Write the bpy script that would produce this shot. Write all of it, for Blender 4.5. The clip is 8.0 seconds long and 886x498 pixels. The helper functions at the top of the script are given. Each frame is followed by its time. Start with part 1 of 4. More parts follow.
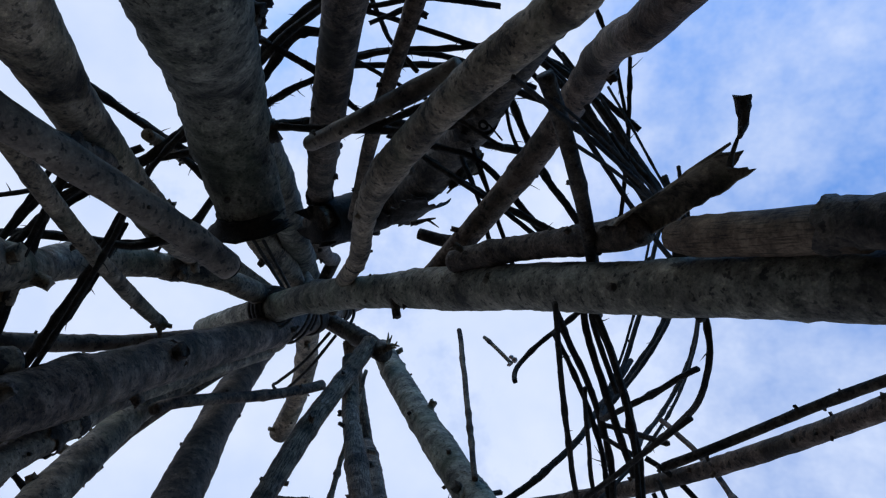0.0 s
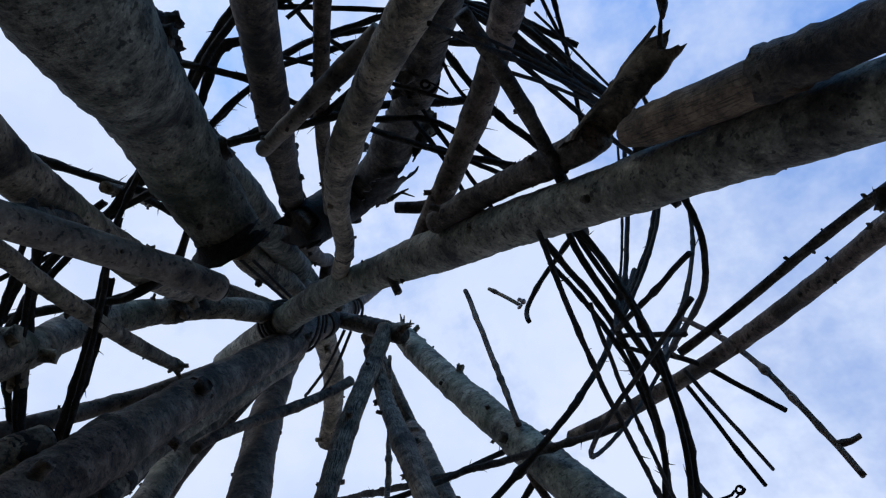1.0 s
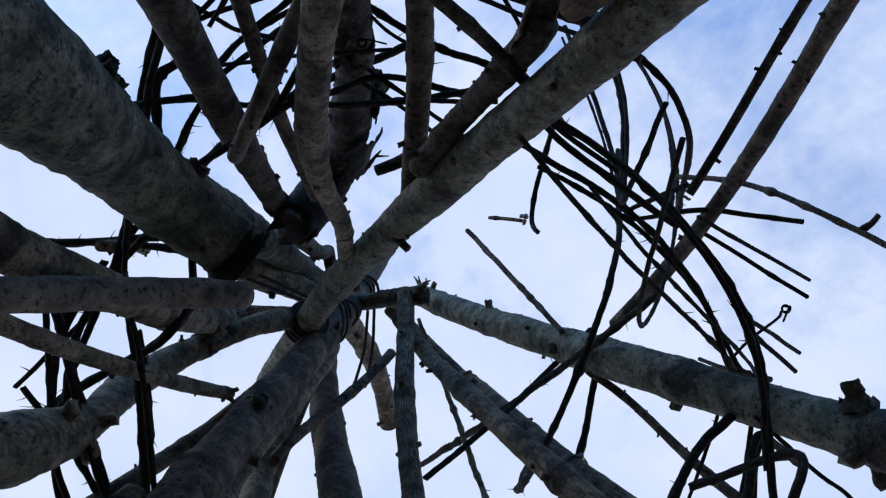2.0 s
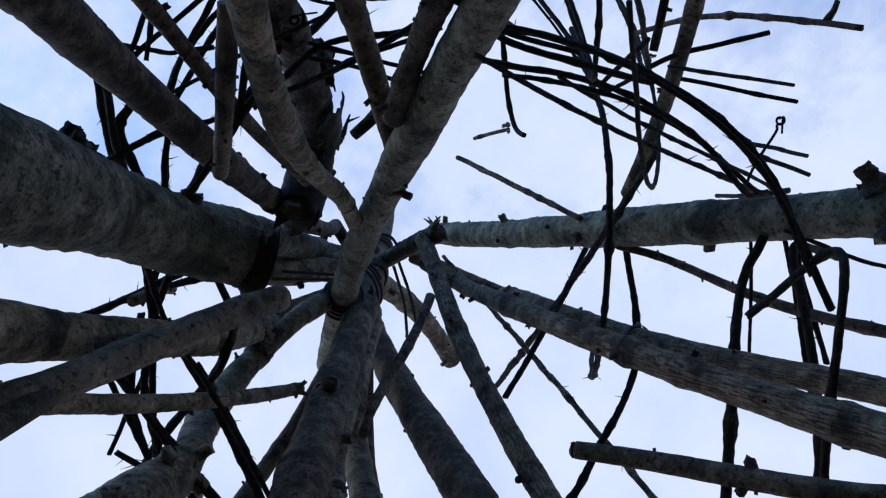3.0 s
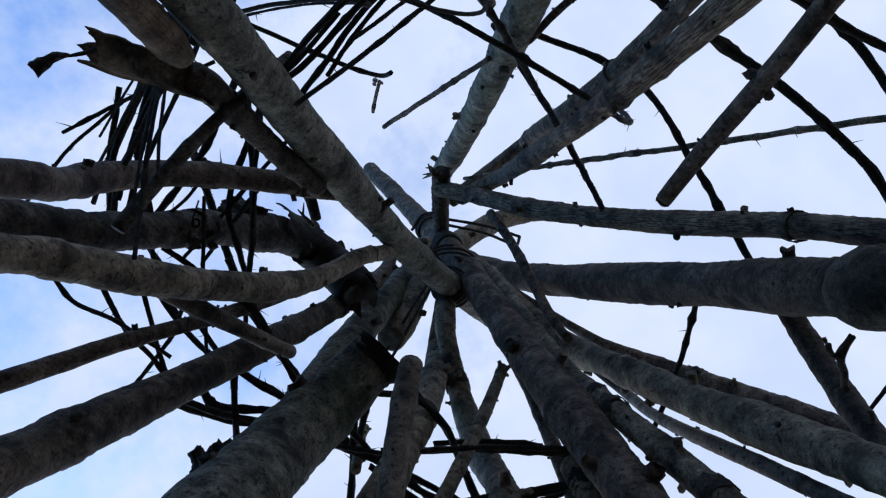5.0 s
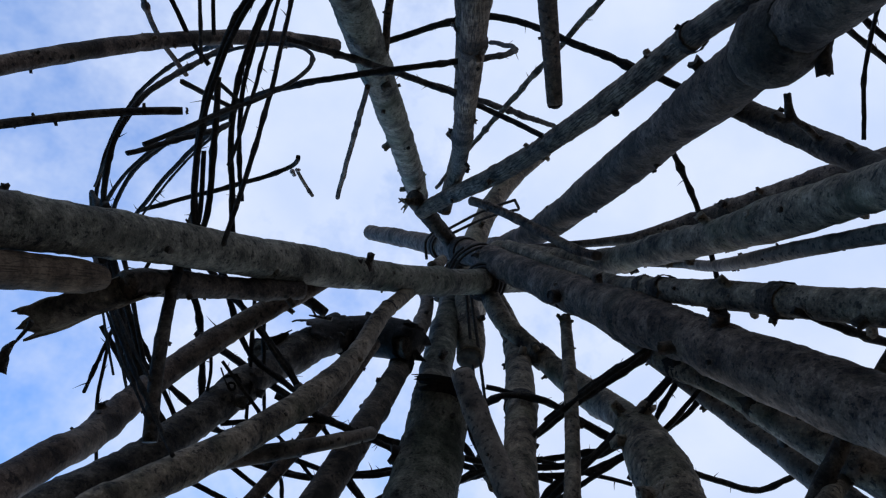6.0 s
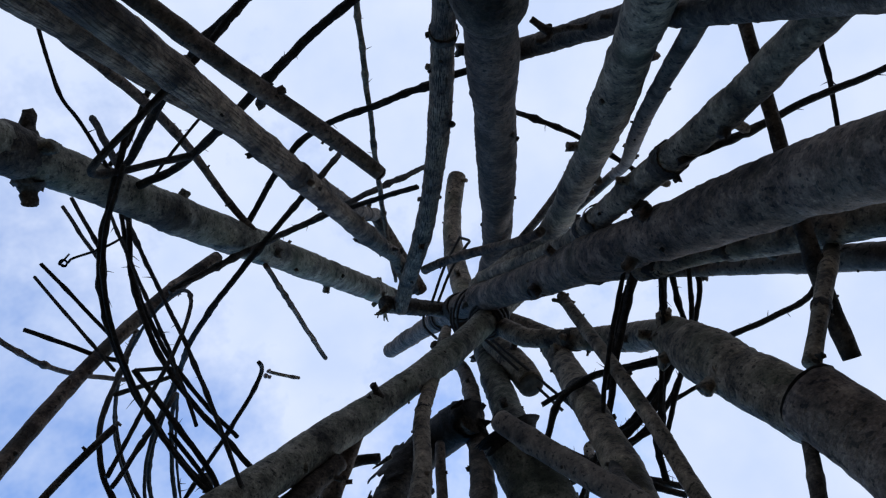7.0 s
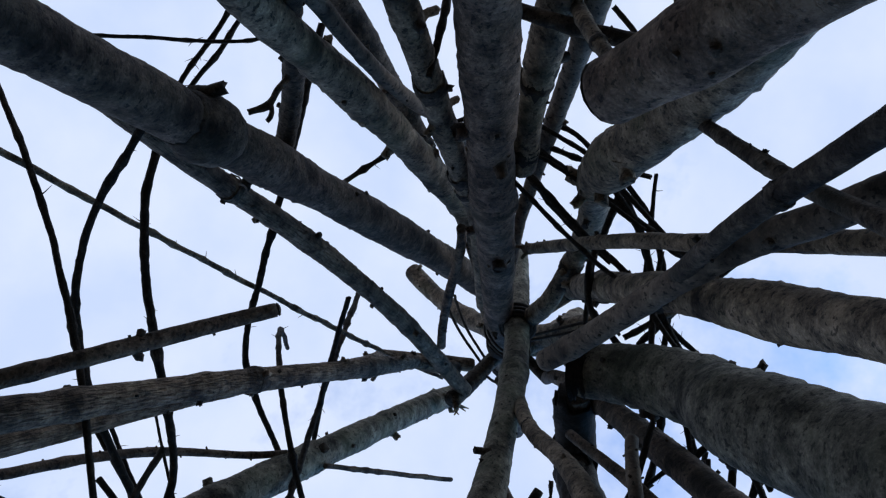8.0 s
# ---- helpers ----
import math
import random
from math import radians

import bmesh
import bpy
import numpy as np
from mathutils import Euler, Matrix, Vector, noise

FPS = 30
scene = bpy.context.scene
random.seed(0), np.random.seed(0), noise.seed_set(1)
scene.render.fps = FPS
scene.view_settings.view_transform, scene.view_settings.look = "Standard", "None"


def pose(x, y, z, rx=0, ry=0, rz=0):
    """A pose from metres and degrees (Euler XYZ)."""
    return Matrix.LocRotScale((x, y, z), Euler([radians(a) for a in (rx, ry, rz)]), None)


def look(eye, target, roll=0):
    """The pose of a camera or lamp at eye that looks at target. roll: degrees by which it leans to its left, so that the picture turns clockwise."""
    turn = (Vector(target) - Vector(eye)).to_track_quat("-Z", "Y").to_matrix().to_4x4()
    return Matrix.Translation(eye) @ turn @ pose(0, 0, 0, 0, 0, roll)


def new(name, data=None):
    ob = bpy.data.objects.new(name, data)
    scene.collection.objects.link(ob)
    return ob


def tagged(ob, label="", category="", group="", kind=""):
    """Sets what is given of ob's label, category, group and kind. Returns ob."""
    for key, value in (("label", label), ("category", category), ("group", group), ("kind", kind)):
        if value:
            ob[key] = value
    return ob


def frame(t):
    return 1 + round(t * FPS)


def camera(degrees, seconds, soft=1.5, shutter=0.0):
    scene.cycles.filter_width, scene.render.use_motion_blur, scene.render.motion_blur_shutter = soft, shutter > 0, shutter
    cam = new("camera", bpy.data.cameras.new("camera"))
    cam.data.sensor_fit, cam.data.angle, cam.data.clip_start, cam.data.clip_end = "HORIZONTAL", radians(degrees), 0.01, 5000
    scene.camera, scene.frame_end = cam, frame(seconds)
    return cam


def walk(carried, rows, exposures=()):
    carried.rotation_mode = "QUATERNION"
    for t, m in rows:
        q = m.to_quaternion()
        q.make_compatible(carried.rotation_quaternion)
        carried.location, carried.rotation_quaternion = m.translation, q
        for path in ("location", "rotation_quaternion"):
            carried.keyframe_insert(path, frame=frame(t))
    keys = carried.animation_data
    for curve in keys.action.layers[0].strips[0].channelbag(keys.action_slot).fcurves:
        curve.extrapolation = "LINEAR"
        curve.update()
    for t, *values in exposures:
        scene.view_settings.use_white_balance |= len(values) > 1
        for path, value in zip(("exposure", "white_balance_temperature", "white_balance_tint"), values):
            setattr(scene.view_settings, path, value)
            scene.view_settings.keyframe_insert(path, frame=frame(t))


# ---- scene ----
cam = camera(59.93, 8.0, soft=1.2)
# seconds, eye in metres, Euler degrees
PATH = [
    (0.0, 0.0007, -0.0022, 0.8980, -175.45, 5.70, 0.38),
    (0.5, 0.0144, 0.0021, 0.8972, -175.58, 5.04, 7.50),
    (1.0, 0.0115, 0.0114, 0.8921, -175.86, 4.61, 16.81),
    (1.5, 0.0013, 0.0216, 0.8854, -176.42, 4.10, 26.63),
    (1.7, -0.0067, 0.0274, 0.8836, -176.53, 4.10, 30.81),
    (2.8, -0.0096, 0.0159, 0.8736, -180.17, 3.50, 53.35),
    (3.0, -0.0081, 0.0186, 0.8666, -180.99, 3.11, 57.79),
    (3.5, 0.0006, 0.0281, 0.8627, -182.91, 2.56, 70.26),
    (4.0, 0.0181, 0.0301, 0.8523, -184.54, 1.97, 84.53),
    (4.5, 0.0272, 0.0397, 0.8399, -185.34, 1.10, 100.33),
    (4.7, 0.0348, 0.0498, 0.8284, -185.69, 0.60, 108.04),
    (5.8, -0.0066, 0.1056, 0.8025, -185.04, -0.44, 149.20),
    (6.0, -0.0215, 0.1138, 0.7932, -184.66, -0.52, 156.88),
    (6.5, -0.0611, 0.1203, 0.7727, -182.83, 0.04, 177.43),
    (7.0, -0.0978, 0.1297, 0.7663, -179.96, 0.27, 200.00),
    (7.5, -0.1014, 0.0759, 0.7549, -176.34, -0.88, 225.39),
    (8.0, -0.1058, 0.0063, 0.7453, -173.36, -4.62, 253.46),
]
walk(cam, [(t, pose(x, y, z, rx, ry, rz)) for t, x, y, z, rx, ry, rz in PATH])

# ---- sky, sun and exposure ----
SUN_HEIGHT, SUN_TURN = 38.0, 205.0
scene.view_settings.exposure = 0.0
world = bpy.data.worlds.new("sky")
scene.world = world
world.use_nodes = True
wn, wl = world.node_tree.nodes, world.node_tree.links
wn.clear()
w_out = wn.new("ShaderNodeOutputWorld")
w_bg = wn.new("ShaderNodeBackground")
w_sky = wn.new("ShaderNodeTexSky")
w_sky.sky_type, w_sky.sun_disc = "NISHITA", False
w_sky.sun_elevation, w_sky.sun_rotation = radians(SUN_HEIGHT), radians(SUN_TURN)
w_sky.air_density, w_sky.dust_density, w_sky.ozone_density = 1.0, 0.6, 1.4
w_co = wn.new("ShaderNodeTexCoord")
w_map = wn.new("ShaderNodeMapping")
w_map.inputs["Location"].default_value = (0.35, -0.2, 0.0)
w_map.inputs["Scale"].default_value = (1.0, 1.0, 0.6)
wl.new(w_co.outputs["Generated"], w_map.inputs["Vector"])
w_noise = wn.new("ShaderNodeTexNoise")
w_noise.inputs["Scale"].default_value, w_noise.inputs["Detail"].default_value = 3.2, 6.0
w_noise.inputs["Roughness"].default_value = 0.66
wl.new(w_map.outputs[0], w_noise.inputs["Vector"])
# cloud cover thickens away from the clearer side of the sky
w_dot = wn.new("ShaderNodeVectorMath")
w_dot.operation = "DOT_PRODUCT"
w_dot.inputs[1].default_value = (0.66, -0.70, -0.25)
wl.new(w_co.outputs["Generated"], w_dot.inputs[0])
w_sum = wn.new("ShaderNodeMath")
w_sum.operation = "MULTIPLY_ADD"
w_sum.inputs[1].default_value = -0.42
wl.new(w_dot.outputs["Value"], w_sum.inputs[0])
wl.new(w_noise.outputs[0], w_sum.inputs[2])
w_ramp = wn.new("ShaderNodeValToRGB")
w_ramp.color_ramp.elements[0].position, w_ramp.color_ramp.elements[1].position = 0.22, 0.57
w_ramp.color_ramp.elements[0].color, w_ramp.color_ramp.elements[1].color = (0.0, 0.0, 0.0, 1), (1, 1, 1, 1)
wl.new(w_sum.outputs[0], w_ramp.inputs[0])
w_gain = wn.new("ShaderNodeMix")
w_gain.data_type, w_gain.blend_type = "RGBA", "MULTIPLY"
w_gain.inputs["Factor"].default_value = 1.0
w_gain.inputs["B"].default_value = (0.72, 1.65, 2.65, 1)
wl.new(w_sky.outputs[0], w_gain.inputs["A"])
w_mix = wn.new("ShaderNodeMix")
w_mix.data_type = "RGBA"
w_mix.inputs["B"].default_value = (5.6, 6.5, 8.9, 1)
w_soft = wn.new("ShaderNodeTexNoise")
w_soft.inputs["Scale"].default_value, w_soft.inputs["Detail"].default_value = 7.0, 5.0
wl.new(w_co.outputs["Generated"], w_soft.inputs["Vector"])
w_tone = wn.new("ShaderNodeValToRGB")
w_tone.color_ramp.elements[0].position, w_tone.color_ramp.elements[1].position = 0.35, 0.65
w_tone.color_ramp.elements[0].color, w_tone.color_ramp.elements[1].color = (0.84, 0.89, 0.96, 1), (1, 1, 1, 1)
wl.new(w_soft.outputs[0], w_tone.inputs[0])
w_cloud = wn.new("ShaderNodeMix")
w_cloud.data_type, w_cloud.blend_type = "RGBA", "MULTIPLY"
w_cloud.inputs["Factor"].default_value = 1.0
w_cloud.inputs["A"].default_value = (5.8, 6.55, 8.3, 1)
wl.new(w_tone.outputs[0], w_cloud.inputs["B"])
wl.new(w_cloud.outputs["Result"], w_mix.inputs["B"])
wl.new(w_ramp.outputs[0], w_mix.inputs["Factor"])
wl.new(w_gain.outputs["Result"], w_mix.inputs["A"])
wl.new(w_mix.outputs["Result"], w_bg.inputs["Color"])
w_bg.inputs["Strength"].default_value = 0.126
wl.new(w_bg.outputs[0], w_out.inputs["Surface"])

sun = new("sun", bpy.data.lights.new("sun", "SUN"))
sun.data.energy, sun.data.angle, sun.data.color = 0.5, radians(14), (1.0, 0.95, 0.88)
_a, _e = radians(SUN_TURN), radians(SUN_HEIGHT)
sun.matrix_world = look((0, 0, 6), (-math.sin(_a) * math.cos(_e), -math.cos(_a) * math.cos(_e), 6 - math.sin(_e)))


# ---- materials ----
def material(name):
    m = bpy.data.materials.new(name)
    m.use_nodes = True
    n, l = m.node_tree.nodes, m.node_tree.links
    return m, n, l, n["Principled BSDF"]


def ramp(n, stops):
    r = n.new("ShaderNodeValToRGB")
    while len(r.color_ramp.elements) < len(stops):
        r.color_ramp.elements.new(0.5)
    for e, (p, c) in zip(r.color_ramp.elements, stops):
        e.position, e.color = p, (*c, 1)
    return r


def bark(name, dark, mid, light, moss, scale=1.0, bump=0.5, fissure=0.0, moss_amount=0.35):
    """Bark: blotches, fine grain, lenticels or fissures along the stem, green-grey algae in patches."""
    m, n, l, b = material(name)
    co = n.new("ShaderNodeTexCoord")
    uv = n.new("ShaderNodeUVMap")
    uv.uv_map = "UVMap"
    info = n.new("ShaderNodeObjectInfo")
    shift = n.new("ShaderNodeVectorMath")
    shift.operation = "MULTIPLY_ADD"
    shift.inputs[1].default_value = (1, 1, 1)
    off = n.new("ShaderNodeCombineXYZ")
    mul = n.new("ShaderNodeMath")
    mul.operation, mul.inputs[1].default_value = "MULTIPLY", 17.0
    l.new(info.outputs["Random"], mul.inputs[0])
    l.new(mul.outputs[0], off.inputs[0]), l.new(mul.outputs[0], off.inputs[2])
    l.new(co.outputs["Object"], shift.inputs[0]), l.new(off.outputs[0], shift.inputs[2])

    def tex(sc, detail, rough=0.6, vec=None):
        t = n.new("ShaderNodeTexNoise")
        t.inputs["Scale"].default_value, t.inputs["Detail"].default_value = sc * scale, detail
        t.inputs["Roughness"].default_value = rough
        l.new(vec or shift.outputs[0], t.inputs["Vector"])
        return t

    blotch, grain, patch = tex(46, 7, 0.74), tex(420, 3, 0.6), tex(14, 4)
    mix = n.new("ShaderNodeMath")
    mix.operation, mix.inputs[1].default_value = "MULTIPLY_ADD", 0.22
    l.new(grain.outputs[0], mix.inputs[0])
    half = n.new("ShaderNodeMath")
    half.operation, half.inputs[1].default_value = "MULTIPLY", 0.79
    l.new(blotch.outputs[0], half.inputs[0]), l.new(half.outputs[0], mix.inputs[2])
    base = ramp(n, [(0.4, dark), (0.51, mid), (0.62, light)])
    l.new(mix.outputs[0], base.inputs[0])
    # small pale lichen flecks and dark pits
    fleck = tex(190, 3, 0.55)
    fr = ramp(n, [(0.36, (0.12, 0.12, 0.12)), (0.42, (1, 1, 1)), (0.6, (1, 1, 1)), (0.67, (1.6, 1.6, 1.5))])
    l.new(fleck.outputs[0], fr.inputs[0])
    col = n.new("ShaderNodeMix")
    col.data_type, col.blend_type = "RGBA", "MULTIPLY"
    col.inputs["Factor"].default_value = 0.3 if fissure else 0.8
    l.new(base.outputs[0], col.inputs["A"]), l.new(fr.outputs[0], col.inputs["B"])
    # stretched pattern round and along the stem
    st = n.new("ShaderNodeMapping")
    st.inputs["Scale"].default_value = (9, 210, 1) if not fissure else (60, 50, 1)
    l.new(uv.outputs[0], st.inputs["Vector"])
    lines = tex(1.0 / scale, 4, 0.65, st.outputs[0])
    lr = ramp(n, [(0.4, (0.2, 0.2, 0.2)), (0.49, (1, 1, 1))])
    l.new(lines.outputs[0], lr.inputs[0])
    dark_mix = n.new("ShaderNodeMix")
    dark_mix.data_type, dark_mix.blend_type = "RGBA", "MULTIPLY"
    dark_mix.inputs["Factor"].default_value = 0.72 if fissure else 0.1
    l.new(col.outputs["Result"], dark_mix.inputs["A"]), l.new(lr.outputs[0], dark_mix.inputs["B"])
    stain = tex(17, 3, 0.6)
    sr = ramp(n, [(0.36, (0.16, 0.15, 0.15)), (0.43, (0.75, 0.75, 0.75)), (0.56, (1, 1, 1)), (0.68, (1.12, 1.11, 1.08))])
    l.new(stain.outputs[0], sr.inputs[0])
    stained = n.new("ShaderNodeMix")
    stained.data_type, stained.blend_type = "RGBA", "MULTIPLY"
    stained.inputs["Factor"].default_value = 0.9
    l.new(dark_mix.outputs["Result"], stained.inputs["A"]), l.new(sr.outputs[0], stained.inputs["B"])
    mr = ramp(n, [(0.5, (0, 0, 0)), (0.66, (moss_amount, moss_amount, moss_amount))])
    l.new(patch.outputs[0], mr.inputs[0])
    mm = n.new("ShaderNodeMix")
    mm.data_type = "RGBA"
    mm.inputs["B"].default_value = (*moss, 1)
    l.new(mr.outputs[0], mm.inputs["Factor"]), l.new(stained.outputs["Result"], mm.inputs["A"])
    l.new(mm.outputs["Result"], b.inputs["Base Color"])
    b.inputs["Roughness"].default_value = 0.82
    b.inputs["Specular IOR Level"].default_value = 0.25
    h = n.new("ShaderNodeMath")
    h.operation, h.inputs[1].default_value = "MULTIPLY_ADD", 0.12 + 2.4 * fissure
    l.new(lr.outputs[0], h.inputs[0]), l.new(mix.outputs[0], h.inputs[2])
    bp = n.new("ShaderNodeBump")
    bp.inputs["Strength"].default_value, bp.inputs["Distance"].default_value = min(1.0, bump + 0.35), 0.0045
    l.new(h.outputs[0], bp.inputs["Height"]), l.new(bp.outputs[0], b.inputs["Normal"])
    return m


def plain(name, dark, light, scale, rough=0.8, bump=0.3, stretch=(1, 1, 1)):
    m, n, l, b = material(name)
    co = n.new("ShaderNodeTexCoord")
    mp = n.new("ShaderNodeMapping")
    mp.inputs["Scale"].default_value = stretch
    l.new(co.outputs["Object"], mp.inputs["Vector"])
    t = n.new("ShaderNodeTexNoise")
    t.inputs["Scale"].default_value, t.inputs["Detail"].default_value = scale, 6
    l.new(mp.outputs[0], t.inputs["Vector"])
    c = ramp(n, [(0.35, dark), (0.65, light)])
    l.new(t.outputs[0], c.inputs[0]), l.new(c.outputs[0], b.inputs["Base Color"])
    b.inputs["Roughness"].default_value = rough
    bp = n.new("ShaderNodeBump")
    bp.inputs["Strength"].default_value, bp.inputs["Distance"].default_value = bump, 0.002
    l.new(t.outputs[0], bp.inputs["Height"]), l.new(bp.outputs[0], b.inputs["Normal"])
    return m


GREY = bark("grey_bark", (0.055, 0.043, 0.033), (0.177, 0.138, 0.098), (0.333, 0.261, 0.191), (0.125, 0.127, 0.070))
GREEN = bark("green_grey_bark", (0.060, 0.056, 0.043), (0.169, 0.155, 0.120), (0.308, 0.278, 0.220), (0.118, 0.140, 0.080), moss_amount=0.3)
BROWN = bark("brown_bark", (0.037, 0.025, 0.019), (0.110, 0.076, 0.058), (0.223, 0.162, 0.123), (0.106, 0.098, 0.059), moss_amount=0.2)
DARK = bark("dark_bark", (0.016, 0.012, 0.010), (0.055, 0.043, 0.033), (0.130, 0.105, 0.084), (0.066, 0.068, 0.045), moss_amount=0.2)
RIDGED = bark("ridged_bark", (0.084, 0.061, 0.045), (0.215, 0.157, 0.114), (0.351, 0.267, 0.192), (0.173, 0.139, 0.088), fissure=1.0, bump=0.8, moss_amount=0.2)
SMOOTH = bark("smooth_grey_bark", (0.076, 0.060, 0.048), (0.137, 0.107, 0.085), (0.209, 0.167, 0.132), (0.118, 0.104, 0.071), bump=0.0, moss_amount=0.2)
VINE = bark("vine_bark", (0.014, 0.010, 0.007), (0.031, 0.025, 0.019), (0.078, 0.060, 0.045), (0.040, 0.037, 0.025), scale=2.0, fissure=1.0, moss_amount=0.1)
BUFF = bark("bare_wood", (0.05, 0.032, 0.021), (0.12, 0.082, 0.054), (0.21, 0.15, 0.1), (0.1, 0.07, 0.05), bump=0.0, fissure=1.0, moss_amount=0.1)
# near-black bark with the shadow of hollow, torn ends put into its colour
BLACK = bark("black_shadowed_bark", (0.006, 0.005, 0.004), (0.016, 0.012, 0.010), (0.035, 0.028, 0.023), (0.018, 0.018, 0.012), moss_amount=0.1)
DEEP = bark("deep_brown_bark", (0.024, 0.018, 0.013), (0.078, 0.057, 0.044), (0.165, 0.125, 0.098), (0.070, 0.066, 0.042), moss_amount=0.2)
MOSSY = bark("dull_green_bark", (0.032, 0.031, 0.024), (0.112, 0.105, 0.082), (0.225, 0.208, 0.165), (0.080, 0.098, 0.058), moss_amount=0.3)
CUT = plain("weathered_cut_wood", (0.026, 0.02, 0.015), (0.08, 0.062, 0.047), 90, 0.85, 0.5)
TWINE = plain("dark_twine", (0.018, 0.016, 0.015), (0.05, 0.044, 0.04), 300, 0.8, 0.5)
BUD = plain("pale_bud_scale", (0.35, 0.27, 0.25), (0.6, 0.5, 0.48), 200, 0.7, 0.2)
SOIL = plain("leaf_litter", (0.035, 0.027, 0.019), (0.16, 0.118, 0.078), 24, 0.95, 0.8)


# ---- building ----
def link(name, bm, mat, parent=None, smooth=True):
    me = bpy.data.meshes.new(name)
    bm.to_mesh(me)
    bm.free()
    if smooth:
        me.polygons.foreach_set("use_smooth", [True] * len(me.polygons))
    me.materials.append(mat)
    ob = new(name, me)
    ob.parent = parent
    return ob


def part(name, bm, mat, parent, label=""):
    ob = link(name, bm, mat, parent)
    return tagged(ob, label) if label else ob


def bezier(cp, n):
    a, b, c, d = (Vector(p) for p in cp)
    return [a * (1 - s) ** 3 + b * 3 * s * (1 - s) ** 2 + c * 3 * s * s * (1 - s) + d * s ** 3 for s in (i / n for i in range(n + 1))]


def spline(pts, step):
    """A smooth line through the points, in even small steps."""
    p = [Vector(q) for q in pts]
    p = [p[0] * 2 - p[1]] + p + [p[-1] * 2 - p[-2]]
    out = []
    for i in range(1, len(p) - 2):
        a, b, c, d = p[i - 1:i + 3]
        n = max(2, int((c - b).length / step))
        for k in range(n):
            s = k / n
            out.append(0.5 * ((2 * b) + (c - a) * s + (2 * a - 5 * b + 4 * c - d) * s * s + (3 * b - a - 3 * c + d) * s ** 3))
    out.append(p[-2])
    return out


def even(line, step):
    """The same line with points at even distances."""
    out, rest = [line[0].copy()], step
    for a, b in zip(line, line[1:]):
        d = (b - a).length
        at = rest
        while at <= d:
            out.append(a.lerp(b, at / d))
            at += step
        rest = at - d
    if (out[-1] - line[-1]).length > step * 0.3:
        out.append(line[-1].copy())
    return out


def tube(line, radius, seg=14, wob=0.06, lump=0.0, seed=0, nodes=(), caps=(True, True), ragged=0.0):
    """A woody stem along a line. radius(s) from 0 to 1; wob: uneven outline; lump: coarse swelling; nodes: (metres along, swell)."""
    bm = bmesh.new()
    uvl = bm.loops.layers.uv.new("UVMap")
    n = len(line)
    run = [0.0]
    for a, b in zip(line, line[1:]):
        run.append(run[-1] + (b - a).length)
    total = run[-1]
    t0 = (line[1] - line[0]).normalized()
    side = t0.orthogonal().normalized()
    rings = []
    for i, p in enumerate(line):
        tg = (line[min(i + 1, n - 1)] - line[max(i - 1, 0)]).normalized()
        side = (side - tg * side.dot(tg)).normalized()
        other = tg.cross(side)
        r = radius(run[i] / total)
        for at, swell in nodes:
            x = (run[i] - at) / (0.5 * r + 0.004)
            r *= 1 + swell * math.exp(-x * x)
        ring = []
        for k in range(seg):
            an = 2 * math.pi * k / seg
            v = side * math.cos(an) + other * math.sin(an)
            q = p + v * r
            z = max(r, 0.004)
            w = wob * (0.55 * noise.noise(q * (0.55 / z) + Vector((seed * 3.1, 0, seed))) + 0.5 * noise.noise(q * (1.6 / z) + Vector((0, seed * 2.3, 0))) + 0.5 * noise.noise(q * (4.5 / z) + Vector((seed, 0, 0))))
            w += 2.2 * wob * max(0.0, noise.noise(q * 190 + Vector((0, 0, seed))) - 0.42)
            w += lump * noise.noise(q * 9 + Vector((seed, seed * 1.7, 0)))
            off = 0.0
            if ragged and i in (0, n - 1):
                off = ragged * r * noise.noise(v * 2.5 + Vector((seed, i, 0)))
            ring.append(bm.verts.new(p + v * r * (1 + w) + tg * off))
        rings.append(ring)
    for i in range(n - 1):
        for k in range(seg):
            f = bm.faces.new((rings[i][k], rings[i][(k + 1) % seg], rings[i + 1][(k + 1) % seg], rings[i + 1][k]))
            for lp, (u, v) in zip(f.loops, ((k, i), (k + 1, i), (k + 1, i + 1), (k, i + 1))):
                lp[uvl].uv = (u / seg + seed * 0.37, run[v] + seed * 1.3)
    for end, flag in ((0, caps[0]), (n - 1, caps[1])):
        if flag:
            c = bm.verts.new(sum((v.co for v in rings[end]), Vector()) / seg)
            for k in range(seg):
                a, b = rings[end][k], rings[end][(k + 1) % seg]
                bm.faces.new((b, a, c) if end == 0 else (a, b, c))
    bmesh.ops.recalc_face_normals(bm, faces=bm.faces)
    return bm


def along(line, at):
    """Place, direction at a distance along a line."""
    for a, b in zip(line, line[1:]):
        d = (b - a).length
        if at <= d:
            return a.lerp(b, at / d), (b - a).normalized()
        at -= d
    return line[-1].copy(), (line[-1] - line[-2]).normalized()


